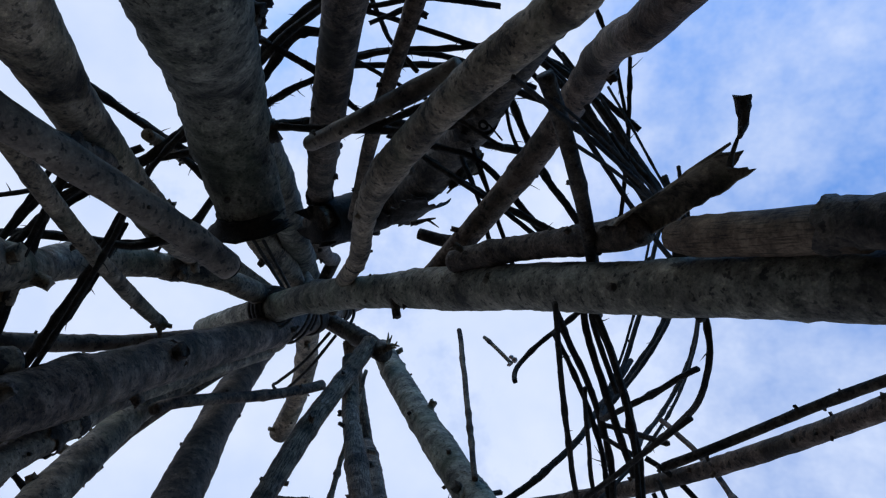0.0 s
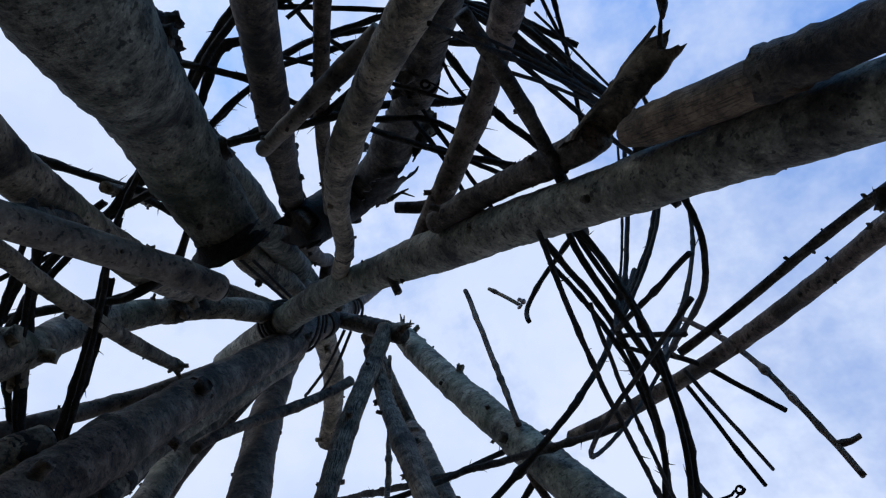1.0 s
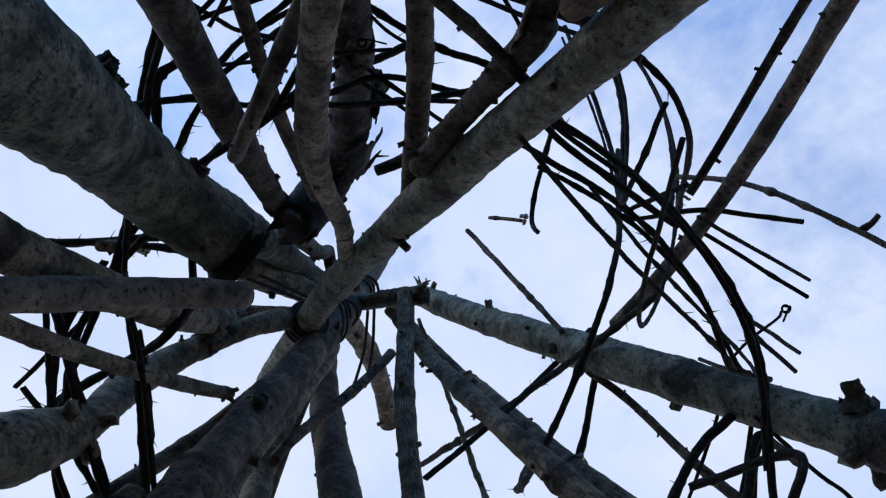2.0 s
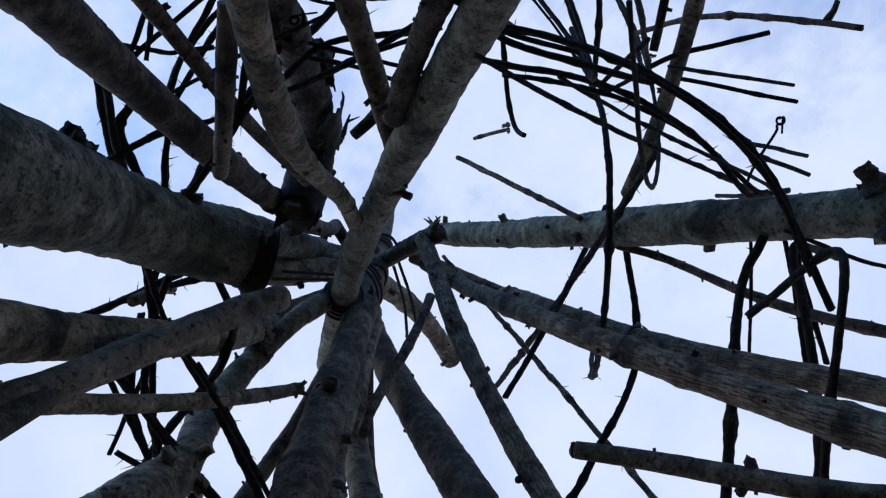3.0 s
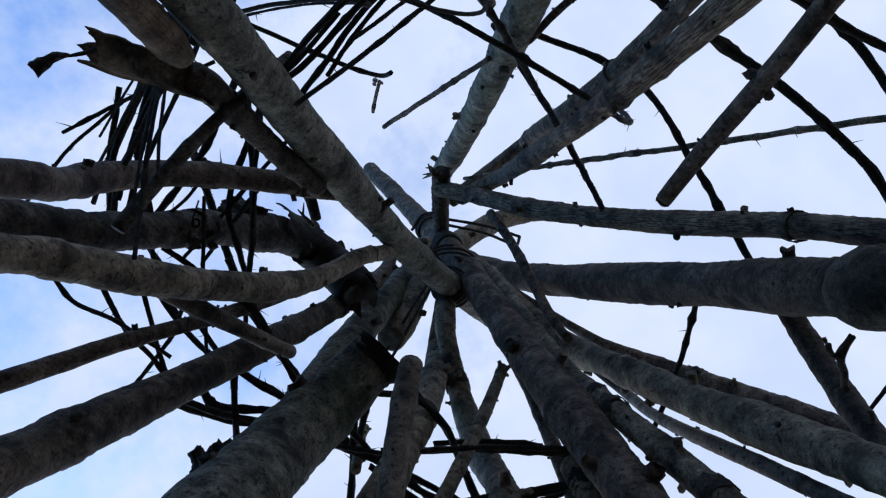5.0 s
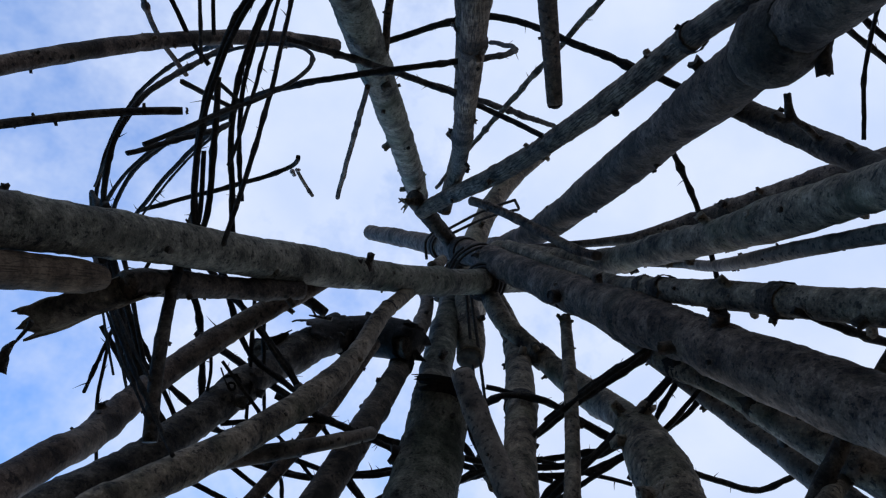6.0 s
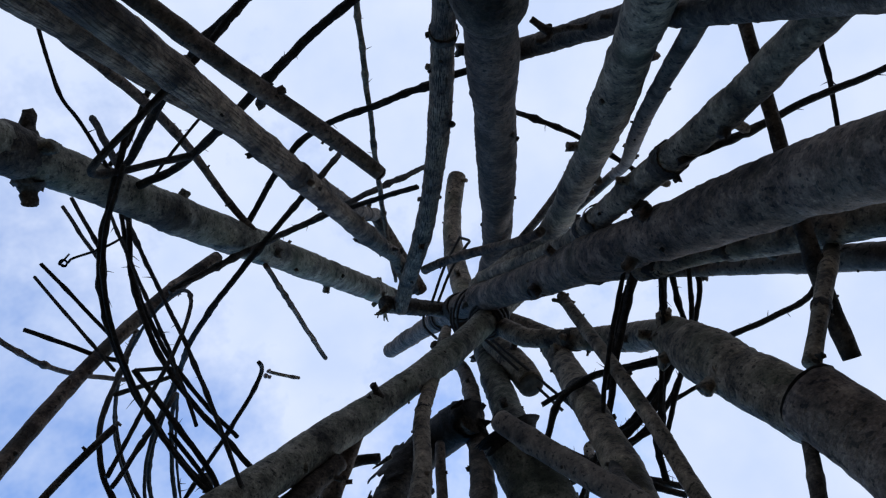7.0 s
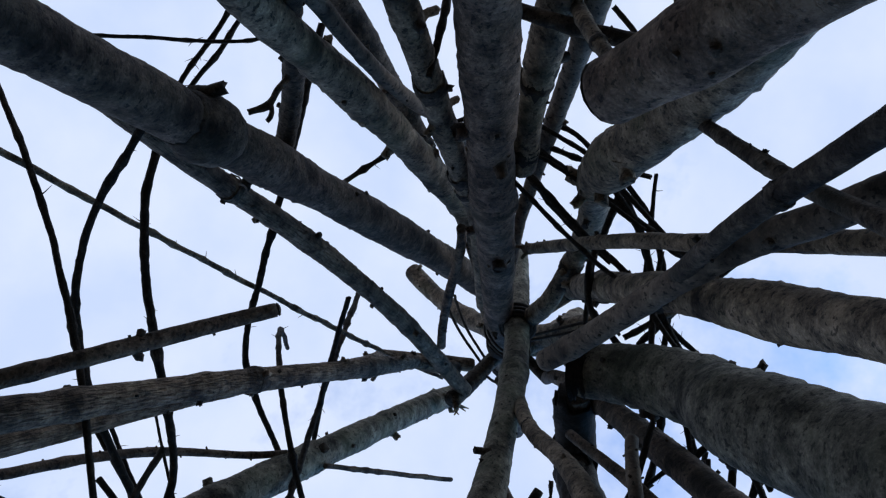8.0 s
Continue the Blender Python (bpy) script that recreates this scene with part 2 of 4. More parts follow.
def cut_face(line_end, direction, r, mat, parent, seed):
    """The sawn or broken face at a stem's end, slightly domed, with a rim of bark."""
    bm = bmesh.new()
    s = direction.orthogonal().normalized()
    o = direction.cross(s)
    prev = None
    for j, (rr, h) in enumerate(((0.97, 0.002), (0.8, 0.0035), (0.45, 0.003), (0.12, 0.0022))):
        ring = [bm.verts.new(line_end + direction * (h + 0.0015 * noise.noise(Vector((k * 0.9, j, seed)))) + (s * math.cos(k * math.pi / 8) + o * math.sin(k * math.pi / 8)) * r * rr) for k in range(16)]
        if prev:
            for k in range(16):
                bm.faces.new((prev[k], prev[(k + 1) % 16], ring[(k + 1) % 16], ring[k]))
        prev = ring
    bm.faces.new(prev)
    return part("cut_face", bm, mat, parent, "weathered sawn end grain")


def knot_stub(base, way, r, length, mat, parent, seed, name="knot"):
    """A short broken side shoot with a swollen collar."""
    pts = even([base - way * r * 0.8, base + way * length * 0.5, base + way * length + Vector((0, 0, 0.2 * length * math.sin(seed)))], max(0.0016, length / 7))
    bm = tube(pts, lambda s: r * (1.5 - 0.75 * min(1, s * 2.2)), 10, 0.22, 0, seed, caps=(False, True), ragged=0.9)
    return part(name, bm, mat, parent)


LINES = {}


def pole(name, cp, r0, r1, mat, label, category="pole", up=0.0, ground=True, knots=4, lump=0.12, seg=28, seed=1, stubs=(), wob=0.07, group="", top_cut=True, step=0.005, parent=None, to=None, collars=0.3):
    """A wooden pole on a bent line: cp from its upper to its lower end, carried on by up metres above and to the ground below.
    stubs: (share along the seen part, turn in degrees, length in metres) of the broken side shoots."""
    line = bezier(cp, 40)
    seen = sum((b - a).length for a, b in zip(line, line[1:]))
    grow = (r1 - r0) / seen
    head = []
    if up:
        d = (line[0] - line[4]).normalized() * 0.6 + (Vector(cp[0]) - Vector(cp[3])).normalized() * 0.4
        head = [line[0] + d * up * k / 8 for k in range(8, 0, -1)]
    if to:
        a, e = line[0], Vector(to)
        up = (e - a).length
        t = a.lerp(e, 0.4) + (line[0] - line[3]).normalized() * up * 0.06
        head = [a * (1 - s) ** 2 + t * 2 * s * (1 - s) + e * s * s for s in (k / 12 for k in range(12, 0, -1))]
        up = sum((q - p).length for p, q in zip(head, head[1:])) + (head[-1] - a).length
    tail = []
    if ground:
        d = ((line[-1] - line[-7]).normalized() * 0.45 + (line[-1] - line[0]).normalized() * 0.55).normalized()
        if d.z > -0.35:
            d.z = -0.35
            d.normalize()
        reach = (line[-1].z + 0.05) / -d.z
        tail = [line[-1] + d * reach * k / 30 for k in range(1, 31)]
    full = even(head + line + tail, step)
    total = sum((b - a).length for a, b in zip(full, full[1:]))
    start = up if up else 0.0

    def radius(s):
        x = s * total - start
        return max(r0 * 0.7, r0 + grow * x) if x < seen else min(r1 + 0.35 * abs(grow) * (x - seen), r1 * 1.5)

    LINES[seed] = full
    rnd = random.Random(seed)
    nodes = [(start + seen * (k + rnd.random()) / knots, rnd.uniform(0.03, 0.13)) for k in range(knots)]
    ob = link(name, tube(full, radius, seg, wob, lump, seed, nodes), mat, parent)
    if not parent:
        tagged(ob, label, category, group)
    elif label:
        tagged(ob, label)
    if top_cut:
        cut_face(full[0], (full[0] - full[1]).normalized(), radius(0), CUT, ob, seed)
    for j in range(knots):
        p, d = along(full, nodes[j][0])
        s = d.orthogonal().normalized()
        an = rnd.uniform(0, 6.28)
        v = s * math.cos(an) + d.cross(s) * math.sin(an)
        rr = radius(nodes[j][0] / total)
        knot_stub(p + v * rr * 0.85, (v - d * rnd.uniform(-0.5, 0.5)).normalized(), rr * rnd.uniform(0.3, 0.5), rr * rnd.uniform(0.3, 0.75), DARK if rnd.random() < 0.55 else mat, ob, seed * 3 + j)
        if rnd.random() < collars:
            half = rr * rnd.uniform(0.35, 0.7)
            ring = [along(full, max(0.002, nodes[j][0] + half * (k / 3 - 1)))[0] for k in range(7)]
            swell = 1 + nodes[j][1]
            bm = tube(ring, lambda q: rr * swell * (0.985 + 0.05 * math.sin(math.pi * q)), 20, 0.1, 0.2, seed + j, caps=(False, False), ragged=0.9)
            part("node_collar", bm, DARK, ob, "dark rough bark ring at a node")
    for j in range(7):
        p, d = along(full, start + seen * (0.1 + 0.85 * rnd.random()))
        s = d.orthogonal().normalized()
        an = rnd.uniform(0, 6.28)
        v = s * math.cos(an) + d.cross(s) * math.sin(an)
        rr = radius(min(1.0, (start + seen * 0.5) / total))
        knot_stub(p + v * rr * 0.9, (v + d * rnd.uniform(-0.4, 0.6)).normalized(), max(0.0014, min(0.004, rr * rnd.uniform(0.1, 0.24))), max(0.0028, min(0.005, rr * rnd.uniform(0.15, 0.35))), DARK, ob, seed * 5 + j, "bud_scar")
    for j, (share, turn, length, *thick) in enumerate(stubs):
        p, d = along(full, start + share * seen)
        s = d.orthogonal().normalized()
        v = s * math.cos(radians(turn)) + d.cross(s) * math.sin(radians(turn))
        rr = radius((start + share * seen) / total)
        knot_stub(p + v * rr * 0.8, (v - d * 0.35).normalized(), rr * thick[0] if thick else max(0.0035, rr * rnd.uniform(0.3, 0.42)), length, mat, ob, seed + j)
    return ob


# ---- the ground ----
bm = bmesh.new()
bmesh.ops.create_grid(bm, x_segments=60, y_segments=60, size=1.0)
for v in bm.verts:
    q = v.co.copy()
    v.co.x, v.co.y = q.x * abs(q.x) ** 3 * 900, q.y * abs(q.y) ** 3 * 900
    v.co.z = 0.03 * noise.noise(v.co * 0.8)
tagged(link("ground", bm, SOIL), "brown leaf litter and bare soil under the pole shelter", "ground", kind="structure")

# ---- the poles ----
P = "upright poles of the shelter"
lashed = pole("pole", [(-0.081, -0.018, 1.948), (0.020, -0.029, 1.728), (0.123, -0.020, 1.546), (0.221, -0.013, 1.270)], 0.0202, 0.0184, GREEN, "mottled grey-green bark pole lashed at the crown", to=(-0.275, 0.030, 2.260), collars=0.0, knots=2, seed=1, group=P, stubs=((0.62, 20, 0.006),))
torn = pole("pole", [(0.079, -0.045, 1.578), (0.142, -0.057, 1.472), (0.169, -0.047, 1.410), (0.179, -0.055, 1.380)], 0.0098, 0.0113, DEEP, "brown pole with peeling torn bark beside a mottled pole", ground=False, seed=2, group=P, top_cut=False, wob=0.12, stubs=((0.1, 0, 0.01),))
short = pole("pole", [(0.077, -0.049, 1.646), (0.196, -0.184, 1.488), (0.153, -0.184, 1.404), (0.152, -0.156, 1.302)], 0.0116, 0.0117, BROWN, "thin brown pole with a short cut side stub", up=0.03, seed=3, group=P, stubs=((0.1, 20, 0.008),))
pole("pole", [(-0.017, -0.044, 1.744), (0.016, -0.073, 1.614), (-0.042, -0.100, 1.586), (0.103, -0.153, 1.244)], 0.0104, 0.0121, GREY, "pitted light grey crooked pole", to=(-0.060, -0.010, 2.140), seed=4, group=P, lump=0.22, wob=0.1, stubs=((0.35, 90, 0.006), (0.6, 270, 0.008)))
loose = pole("pole", [(-0.063, -0.106, 1.847), (0.044, -0.143, 1.949), (0.072, -0.142, 1.850), (0.138, -0.225, 1.489)], 0.0246, 0.0166, DARK, "dark pole wrapped in loose torn bark", top_cut=False, seed=5, group=P, lump=0.3, wob=0.14)
pole("pole", [(-0.055, -0.091, 2.250), (-0.088, -0.073, 2.055), (-0.048, -0.198, 1.709), (0.017, -0.286, 1.214)], 0.0116, 0.0200, DEEP, "brown pole thickening to a swollen node", to=(-0.098, -0.010, 2.300), seed=6, group=P, stubs=((0.25, 10, 0.008), (0.45, 200, 0.006)))
big = pole("pole", [(-0.098, -0.081, 1.581), (-0.115, -0.158, 1.539), (-0.115, -0.193, 1.476), (-0.102, -0.178, 1.369)], 0.0290, 0.0345, MOSSY, "thick mottled trunk sawn off below the crown", seed=7, group=P, lump=0.16, wob=0.08, seg=30, step=0.005, knots=1)
pole("pole", [(-0.123, -0.101, 2.386), (-0.108, -0.091, 2.228), (-0.108, -0.175, 1.860), (-0.114, -0.188, 1.500)], 0.0255, 0.0232, MOSSY, "grey-green limb running up to the crown", ground=False, to=(-0.100, -0.020, 2.480), seed=8, group=P)
pole("pole", [(-0.224, -0.079, 2.089), (-0.196, -0.064, 1.847), (-0.201, -0.080, 1.575), (-0.171, -0.163, 1.251)], 0.0177, 0.0179, GREY, "grey pole mottled with algae", to=(-0.130, -0.005, 2.230), seed=9, group=P, lump=0.2, stubs=((0.3, 140, 0.012), (0.5, 300, 0.01)))
swollen = pole("pole", [(-0.174, -0.040, 1.925), (-0.382, -0.105, 1.710), (-0.248, 0.019, 1.611), (-0.313, -0.078, 1.332)], 0.0155, 0.0239, GREY, "knobbly grey pole with swollen nodes", to=(-0.120, 0.000, 2.260), seed=10, group=P, lump=0.32, stubs=((0.3, 30, 0.014), (0.62, 200, 0.02)))
pole("pole", [(-0.111, 0.020, 2.183), (-0.294, 0.075, 1.393), (-0.355, 0.092, 1.284), (-0.346, 0.090, 1.269)], 0.0228, 0.0254, BROWN, "stout grey-brown pole bound with dark cord", to=(0.137, -0.097, 2.993), seed=11, group=P, lump=0.16, wob=0.1, stubs=((0.35, 20, 0.012), (0.55, 160, 0.016), (0.75, 260, 0.014)))
knobbed = pole("pole", [(-0.170, 0.016, 2.660), (-0.201, 0.054, 2.167), (-0.215, 0.244, 1.729), (-0.205, 0.345, 1.253)], 0.0254, 0.0244, DEEP, "smooth dark brown pole with a knob", collars=0.0, knots=2, seed=12, group=P, stubs=((0.9, 240, 0.008, 0.4),))
pole("pole", [(-0.028, 0.099, 2.122), (-0.143, 0.217, 1.792), (-0.171, 0.333, 1.607), (-0.183, 0.347, 1.465)], 0.0142, 0.0130, RIDGED, "slim ridged grey pole with small knobs", to=(0.008, 0.052, 2.195), seed=13, group=P, knots=7, stubs=((0.25, 60, 0.005), (0.4, 200, 0.006), (0.62, 60, 0.006), (0.8, 180, 0.008), (0.97, 90, 0.012)))
pole("pole", [(-0.023, 0.148, 2.074), (-0.008, 0.181, 1.770), (0.009, 0.259, 1.505), (0.054, 0.345, 1.252)], 0.0132, 0.0125, RIDGED, "slim finely ridged brown-grey pole", to=(-0.025, 0.080, 2.190), seed=14, group=P, knots=6, stubs=((0.12, 20, 0.01), (0.2, 200, 0.02), (0.5, 160, 0.01)))
pole("pole", [(0.001, 0.242, 2.333), (0.021, 0.228, 2.038), (0.009, 0.266, 1.719), (0.071, 0.336, 1.369)], 0.0135, 0.0097, RIDGED, "thin dark ridged pole behind a lighter one", to=(-0.030, 0.060, 2.420), seed=15, group=P, knots=7, stubs=((0.35, 60, 0.008), (0.5, 200, 0.008)))
frayed = pole("pole", [(0.038, 0.084, 2.302), (0.067, 0.142, 2.017), (0.128, 0.219, 1.738), (0.202, 0.318, 1.460)], 0.0211, 0.0210, GREEN, "straight grey-green pole with a frayed top", up=0.05, seed=16, group=P, stubs=((0.02, 130, 0.016), (0.01, 200, 0.02), (0.0, 250, 0.016), (1.04, 40, 0.013, 0.45), (1.05, 220, 0.01, 0.4)))
pole("pole", [(-0.097, -0.034, 1.457), (-0.147, -0.082, 1.362), (-0.197, -0.099, 1.271), (-0.221, -0.146, 1.198)], 0.0098, 0.0105, SMOOTH, "smooth pale grey stick with a cut end", collars=0.0, seed=17, group=P, wob=0.04, lump=0.08)
pole("pole", [(-0.233, 0.012, 1.812), (-0.224, -0.018, 1.643), (-0.234, -0.075, 1.512), (-0.224, -0.113, 1.394)], 0.0073, 0.0075, GREY, "thin grey stick with a broken forked tip", collars=0.0, seed=18, group=P, stubs=((0.02, 0, 0.012), (0.03, 140, 0.016), (0.06, 200, 0.012)))
pole("stick", [(-0.233, 0.106, 1.789), (-0.206, 0.093, 1.834), (-0.142, 0.118, 1.928), (-0.063, 0.106, 2.042)], 0.0068, 0.0074, BROWN, "thin brown cross stick wedged between poles", "stick", ground=False, collars=0.0, seed=19, step=0.006)
pole("pole", [(-0.072, 0.208, 1.414), (-0.032, 0.270, 1.370), (-0.022, 0.267, 1.296), (0.023, 0.338, 1.261)], 0.0064, 0.0068, BROWN, "brown cut branch with a swollen node", collars=0.0, seed=20, group=P, knots=1, stubs=((0.55, 60, 0.005, 0.7), (0.57, 240, 0.006, 0.75)), wob=0.05)
pole("stick", [(0.170, 0.089, 1.332), (0.226, 0.064, 1.311), (0.251, 0.039, 1.282), (0.275, 0.014, 1.202)], 0.0027, 0.0032, DARK, "thin dark stick with a pointed bud", "stick", collars=0.0, seed=21, step=0.006, stubs=((0.75, 100, 0.008),))
pole("stick", [(0.179, 0.219, 1.769), (0.266, 0.177, 1.642), (0.294, 0.121, 1.489), (0.320, 0.055, 1.336)], 0.0084, 0.0074, BROWN, "slim brown branch leaning on a pole", "stick", collars=0.0, seed=22, step=0.007, knots=6, stubs=((0.55, 30, 0.004), (0.75, 230, 0.005)))
pole("pole", [(-0.256, 0.097, 1.874), (-0.283, 0.160, 1.595), (-0.284, 0.203, 1.416), (-0.275, 0.227, 1.261)], 0.0180, 0.0147, GREY, "grey knobbly pole beside the bound one", to=(-0.140, 0.040, 2.130), seed=23, group=P, lump=0.3, knots=6, stubs=((0.3, 30, 0.014), (0.55, 200, 0.014), (0.7, 90, 0.014)))
pole("pole", [(-0.247, 0.084, 1.680), (-0.277, 0.119, 1.491), (-0.335, 0.149, 1.338), (-0.345, 0.171, 1.259)], 0.0122, 0.0134, GREY, "grey knotted pole with flared nodes", to=(-0.150, 0.060, 2.080), seed=24, group=P, knots=5, stubs=((0.3, 30, 0.012), (0.5, 200, 0.014), (0.52, 20, 0.014), (0.8, 20, 0.02)))
pole("pole", [(-0.370, 0.145, 1.872), (-0.362, 0.152, 1.686), (-0.282, 0.152, 1.497), (-0.303, 0.205, 1.284)], 0.0073, 0.0072, SMOOTH, "very slim smooth grey pole", collars=0.0, to=(-0.200, 0.060, 2.080), seed=28, group=P)
pole("pole", [(-0.263, 0.031, 1.766), (-0.326, 0.026, 1.618), (-0.384, 0.014, 1.465), (-0.434, 0.005, 1.305)], 0.0081, 0.0119, SMOOTH, "smooth slim grey leaning pole", to=(-0.150, 0.020, 2.060), collars=0.0, seed=25, group=P, stubs=((0.6, 60, 0.005),))
pole("pole", [(-0.297, 0.149, 1.908), (-0.355, 0.204, 1.848), (-0.398, 0.257, 1.783), (-0.438, 0.301, 1.713)], 0.0089, 0.0190, BROWN, "short brown knotted pole in shade", to=(-0.150, 0.050, 2.120), seed=26, group=P, stubs=((0.5, 30, 0.012), (0.7, 220, 0.01)))
pole("pole", [(-0.257, -0.012, 1.173), (-0.264, -0.028, 1.144), (-0.271, -0.044, 1.114), (-0.279, -0.060, 1.085)], 0.0205, 0.0212, BROWN, "thick grey-brown sawn-off trunk with a clean end", collars=0.0, seed=27, group=P, seg=26, wob=0.05, lump=0.08, knots=1)
pole("pole", [(-0.289, 0.040, 1.569), (-0.332, 0.048, 1.493), (-0.373, 0.044, 1.415), (-0.415, 0.041, 1.336)], 0.0150, 0.0170, GREY, "grey pole with loose bark behind a bound pole", seed=44, group=P, lump=0.25, collars=0.6)
pole("stick", [(-0.006, -0.128, 1.703), (0.011, -0.198, 1.574), (0.037, -0.223, 1.499), (0.048, -0.272, 1.442)], 0.0065, 0.0081, BROWN, "straight slim brown stick", "stick", up=0.05, collars=0.0, seed=31, step=0.007)
pole("stick", [(-0.045, -0.141, 1.536), (-0.033, -0.134, 1.488), (0.006, -0.144, 1.446), (0.064, -0.167, 1.405)], 0.0063, 0.0076, SMOOTH, "smooth brown-grey stick with a rounded end", "stick", ground=False, collars=0.0, seed=32, step=0.007, wob=0.04)
pole("stick", [(0.184, 0.002, 1.496), (0.164, -0.026, 1.434), (0.140, -0.077, 1.367), (0.105, -0.140, 1.332)], 0.0042, 0.0053, DARK, "dark slim stick resting on a pole", "stick", ground=False, seed=33, step=0.007)
pole("stick", [(-0.425, 0.033, 1.418), (-0.384, 0.027, 1.363), (-0.345, 0.009, 1.311), (-0.300, -0.023, 1.265)], 0.0062, 0.0070, GREY, "grey forked stick by a trunk", "stick", ground=False, up=0.05, seed=34, step=0.007, lump=0.2)
pole("stick", [(-0.377, 0.132, 1.365), (-0.369, 0.069, 1.360), (-0.361, 0.007, 1.353), (-0.359, -0.052, 1.337)], 0.0057, 0.0069, DARK, "dark short stick crossing the poles", "stick", ground=False, up=0.1, seed=35, step=0.007)
pole("stick", [(-0.330, -0.078, 1.412), (-0.314, -0.085, 1.320), (-0.254, -0.102, 1.233), (-0.218, -0.144, 1.143)], 0.0051, 0.0058, DARK, "dark thin leaning stick", "stick", seed=36, step=0.007, up=0.05)
pole("stick", [(-0.198, -0.114, 1.526), (-0.148, -0.103, 1.390), (-0.183, -0.079, 1.254), (-0.230, -0.119, 1.118)], 0.0058, 0.0074, DARK, "dark thin stick beside a pale one", "stick", seed=37, step=0.007)
pole("stick", [(0.118, 0.248, 1.722), (0.142, 0.314, 1.699), (0.108, 0.338, 1.607), (0.142, 0.408, 1.436)], 0.0046, 0.0052, BROWN, "long slim brown stick behind the poles", "stick", up=0.02, collars=0.0, seed=40, step=0.006, knots=6)
pole("pole", [(-0.242, 0.291, 1.536), (-0.312, 0.262, 1.430), (-0.298, 0.247, 1.336), (-0.294, 0.220, 1.262)], 0.0103, 0.0086, DARK, "dark rough branch with a forked twig", seed=38, group=P, up=0.05, lump=0.25, wob=0.14, stubs=((0.3, 40, 0.02), (0.6, 200, 0.01)))
pole("pole", [(-0.160, -0.117, 2.105), (-0.112, -0.042, 2.361), (-0.080, 0.083, 2.608), (-0.207, 0.295, 2.801)], 0.0221, 0.0225, GREY, "grey pole top leaning past the crown", "pole", ground=False, up=0.05, seed=39, group=P, lump=0.3, stubs=((0.5, 40, 0.02), (0.97, 200, 0.02)))

pole("stick", [(-0.188, -0.161, 1.708), (-0.179, -0.157, 1.671), (-0.177, -0.150, 1.622), (-0.183, -0.151, 1.557)], 0.0066, 0.0055, GREY, "short grey stick with a broken end behind a trunk", "stick", ground=False, collars=0.0, seed=45, step=0.007)
pole("pole", [(-0.090, -0.030, 2.240), (-0.130, -0.072, 2.420), (-0.175, -0.116, 2.600), (-0.220, -0.159, 2.782)], 0.0190, 0.0185, GREY, "pale grey pole top standing clear of the crown", ground=False, seed=46, group=P, lump=0.3, collars=0.0, stubs=((0.85, 40, 0.02), (0.97, 200, 0.02)))

# ---- swollen nodes ----
def swelling(seed_of_pole, near, length, r, mat, parent, label, seed, name="node_collar", taper=0.3, soft=0.5):
    """A thicker stretch of a pole, from the place given downwards."""
    line, near = LINES[seed_of_pole], Vector(near)
    k = min(range(2, len(line) - 3), key=lambda i: (line[i] - near).length)
    n = max(4, min(len(line) - k - 1, int(length / 0.005)))
    bm = tube(line[k:k + n], lambda s: r * (1 - taper * (1 - min(1, s * n * 0.005 / 0.025)) ** 2 - (taper * max(0, s - 0.6) * 2 if length < 0.2 else 0)), 28, 0.09, 0.3, seed, ragged=soft)
    return part(name, bm, mat, parent, label)


swelling(10, (-0.279, -0.044, 1.581), 1.5, 0.0240, GREY, swollen, "thick knotted lower stem", 41, "lower_stem", 0.15)
swelling(12, (-0.209, 0.310, 1.428), 0.075, 0.0275, DARK, knobbed, "dark swollen node with a broken shoot", 42)
swelling(16, (0.205, 0.324, 1.443), 0.075, 0.0236, DARK, frayed, "dark swollen node", 43)
knot_stub(Vector((-0.233, 0.317, 1.375)), Vector((-0.57, -0.82, -0.08)).normalized(), 0.0082, 0.022, DARK, knobbed, 51)
knot_stub(Vector((0.205, 0.350, 1.439)), Vector((-0.35, 0.94, 0.00)).normalized(), 0.0087, 0.016, DARK, frayed, 52)
knot_stub(Vector((0.221, 0.300, 1.438)), Vector((0.35, -0.94, 0.00)).normalized(), 0.0097, 0.012, DARK, frayed, 53)
knot_stub(Vector((-0.289, -0.025, 1.556)), Vector((-0.22, 0.98, 0.01)).normalized(), 0.0108, 0.016, GREY, swollen, 54)
knot_stub(Vector((-0.276, -0.054, 1.411)), Vector((0.95, -0.31, 0.00)).normalized(), 0.0093, 0.011, GREY, swollen, 55)


stub = even([Vector((0.092, -0.070, 1.672)), Vector((0.075, -0.074, 1.682)), Vector((0.055, -0.081, 1.689))], 0.004)
part("cut_stub", tube(stub, lambda s: 0.0072 - 0.0012 * s, 14, 0.06, 0.1, 3), DARK, short, "dark cut side stub")


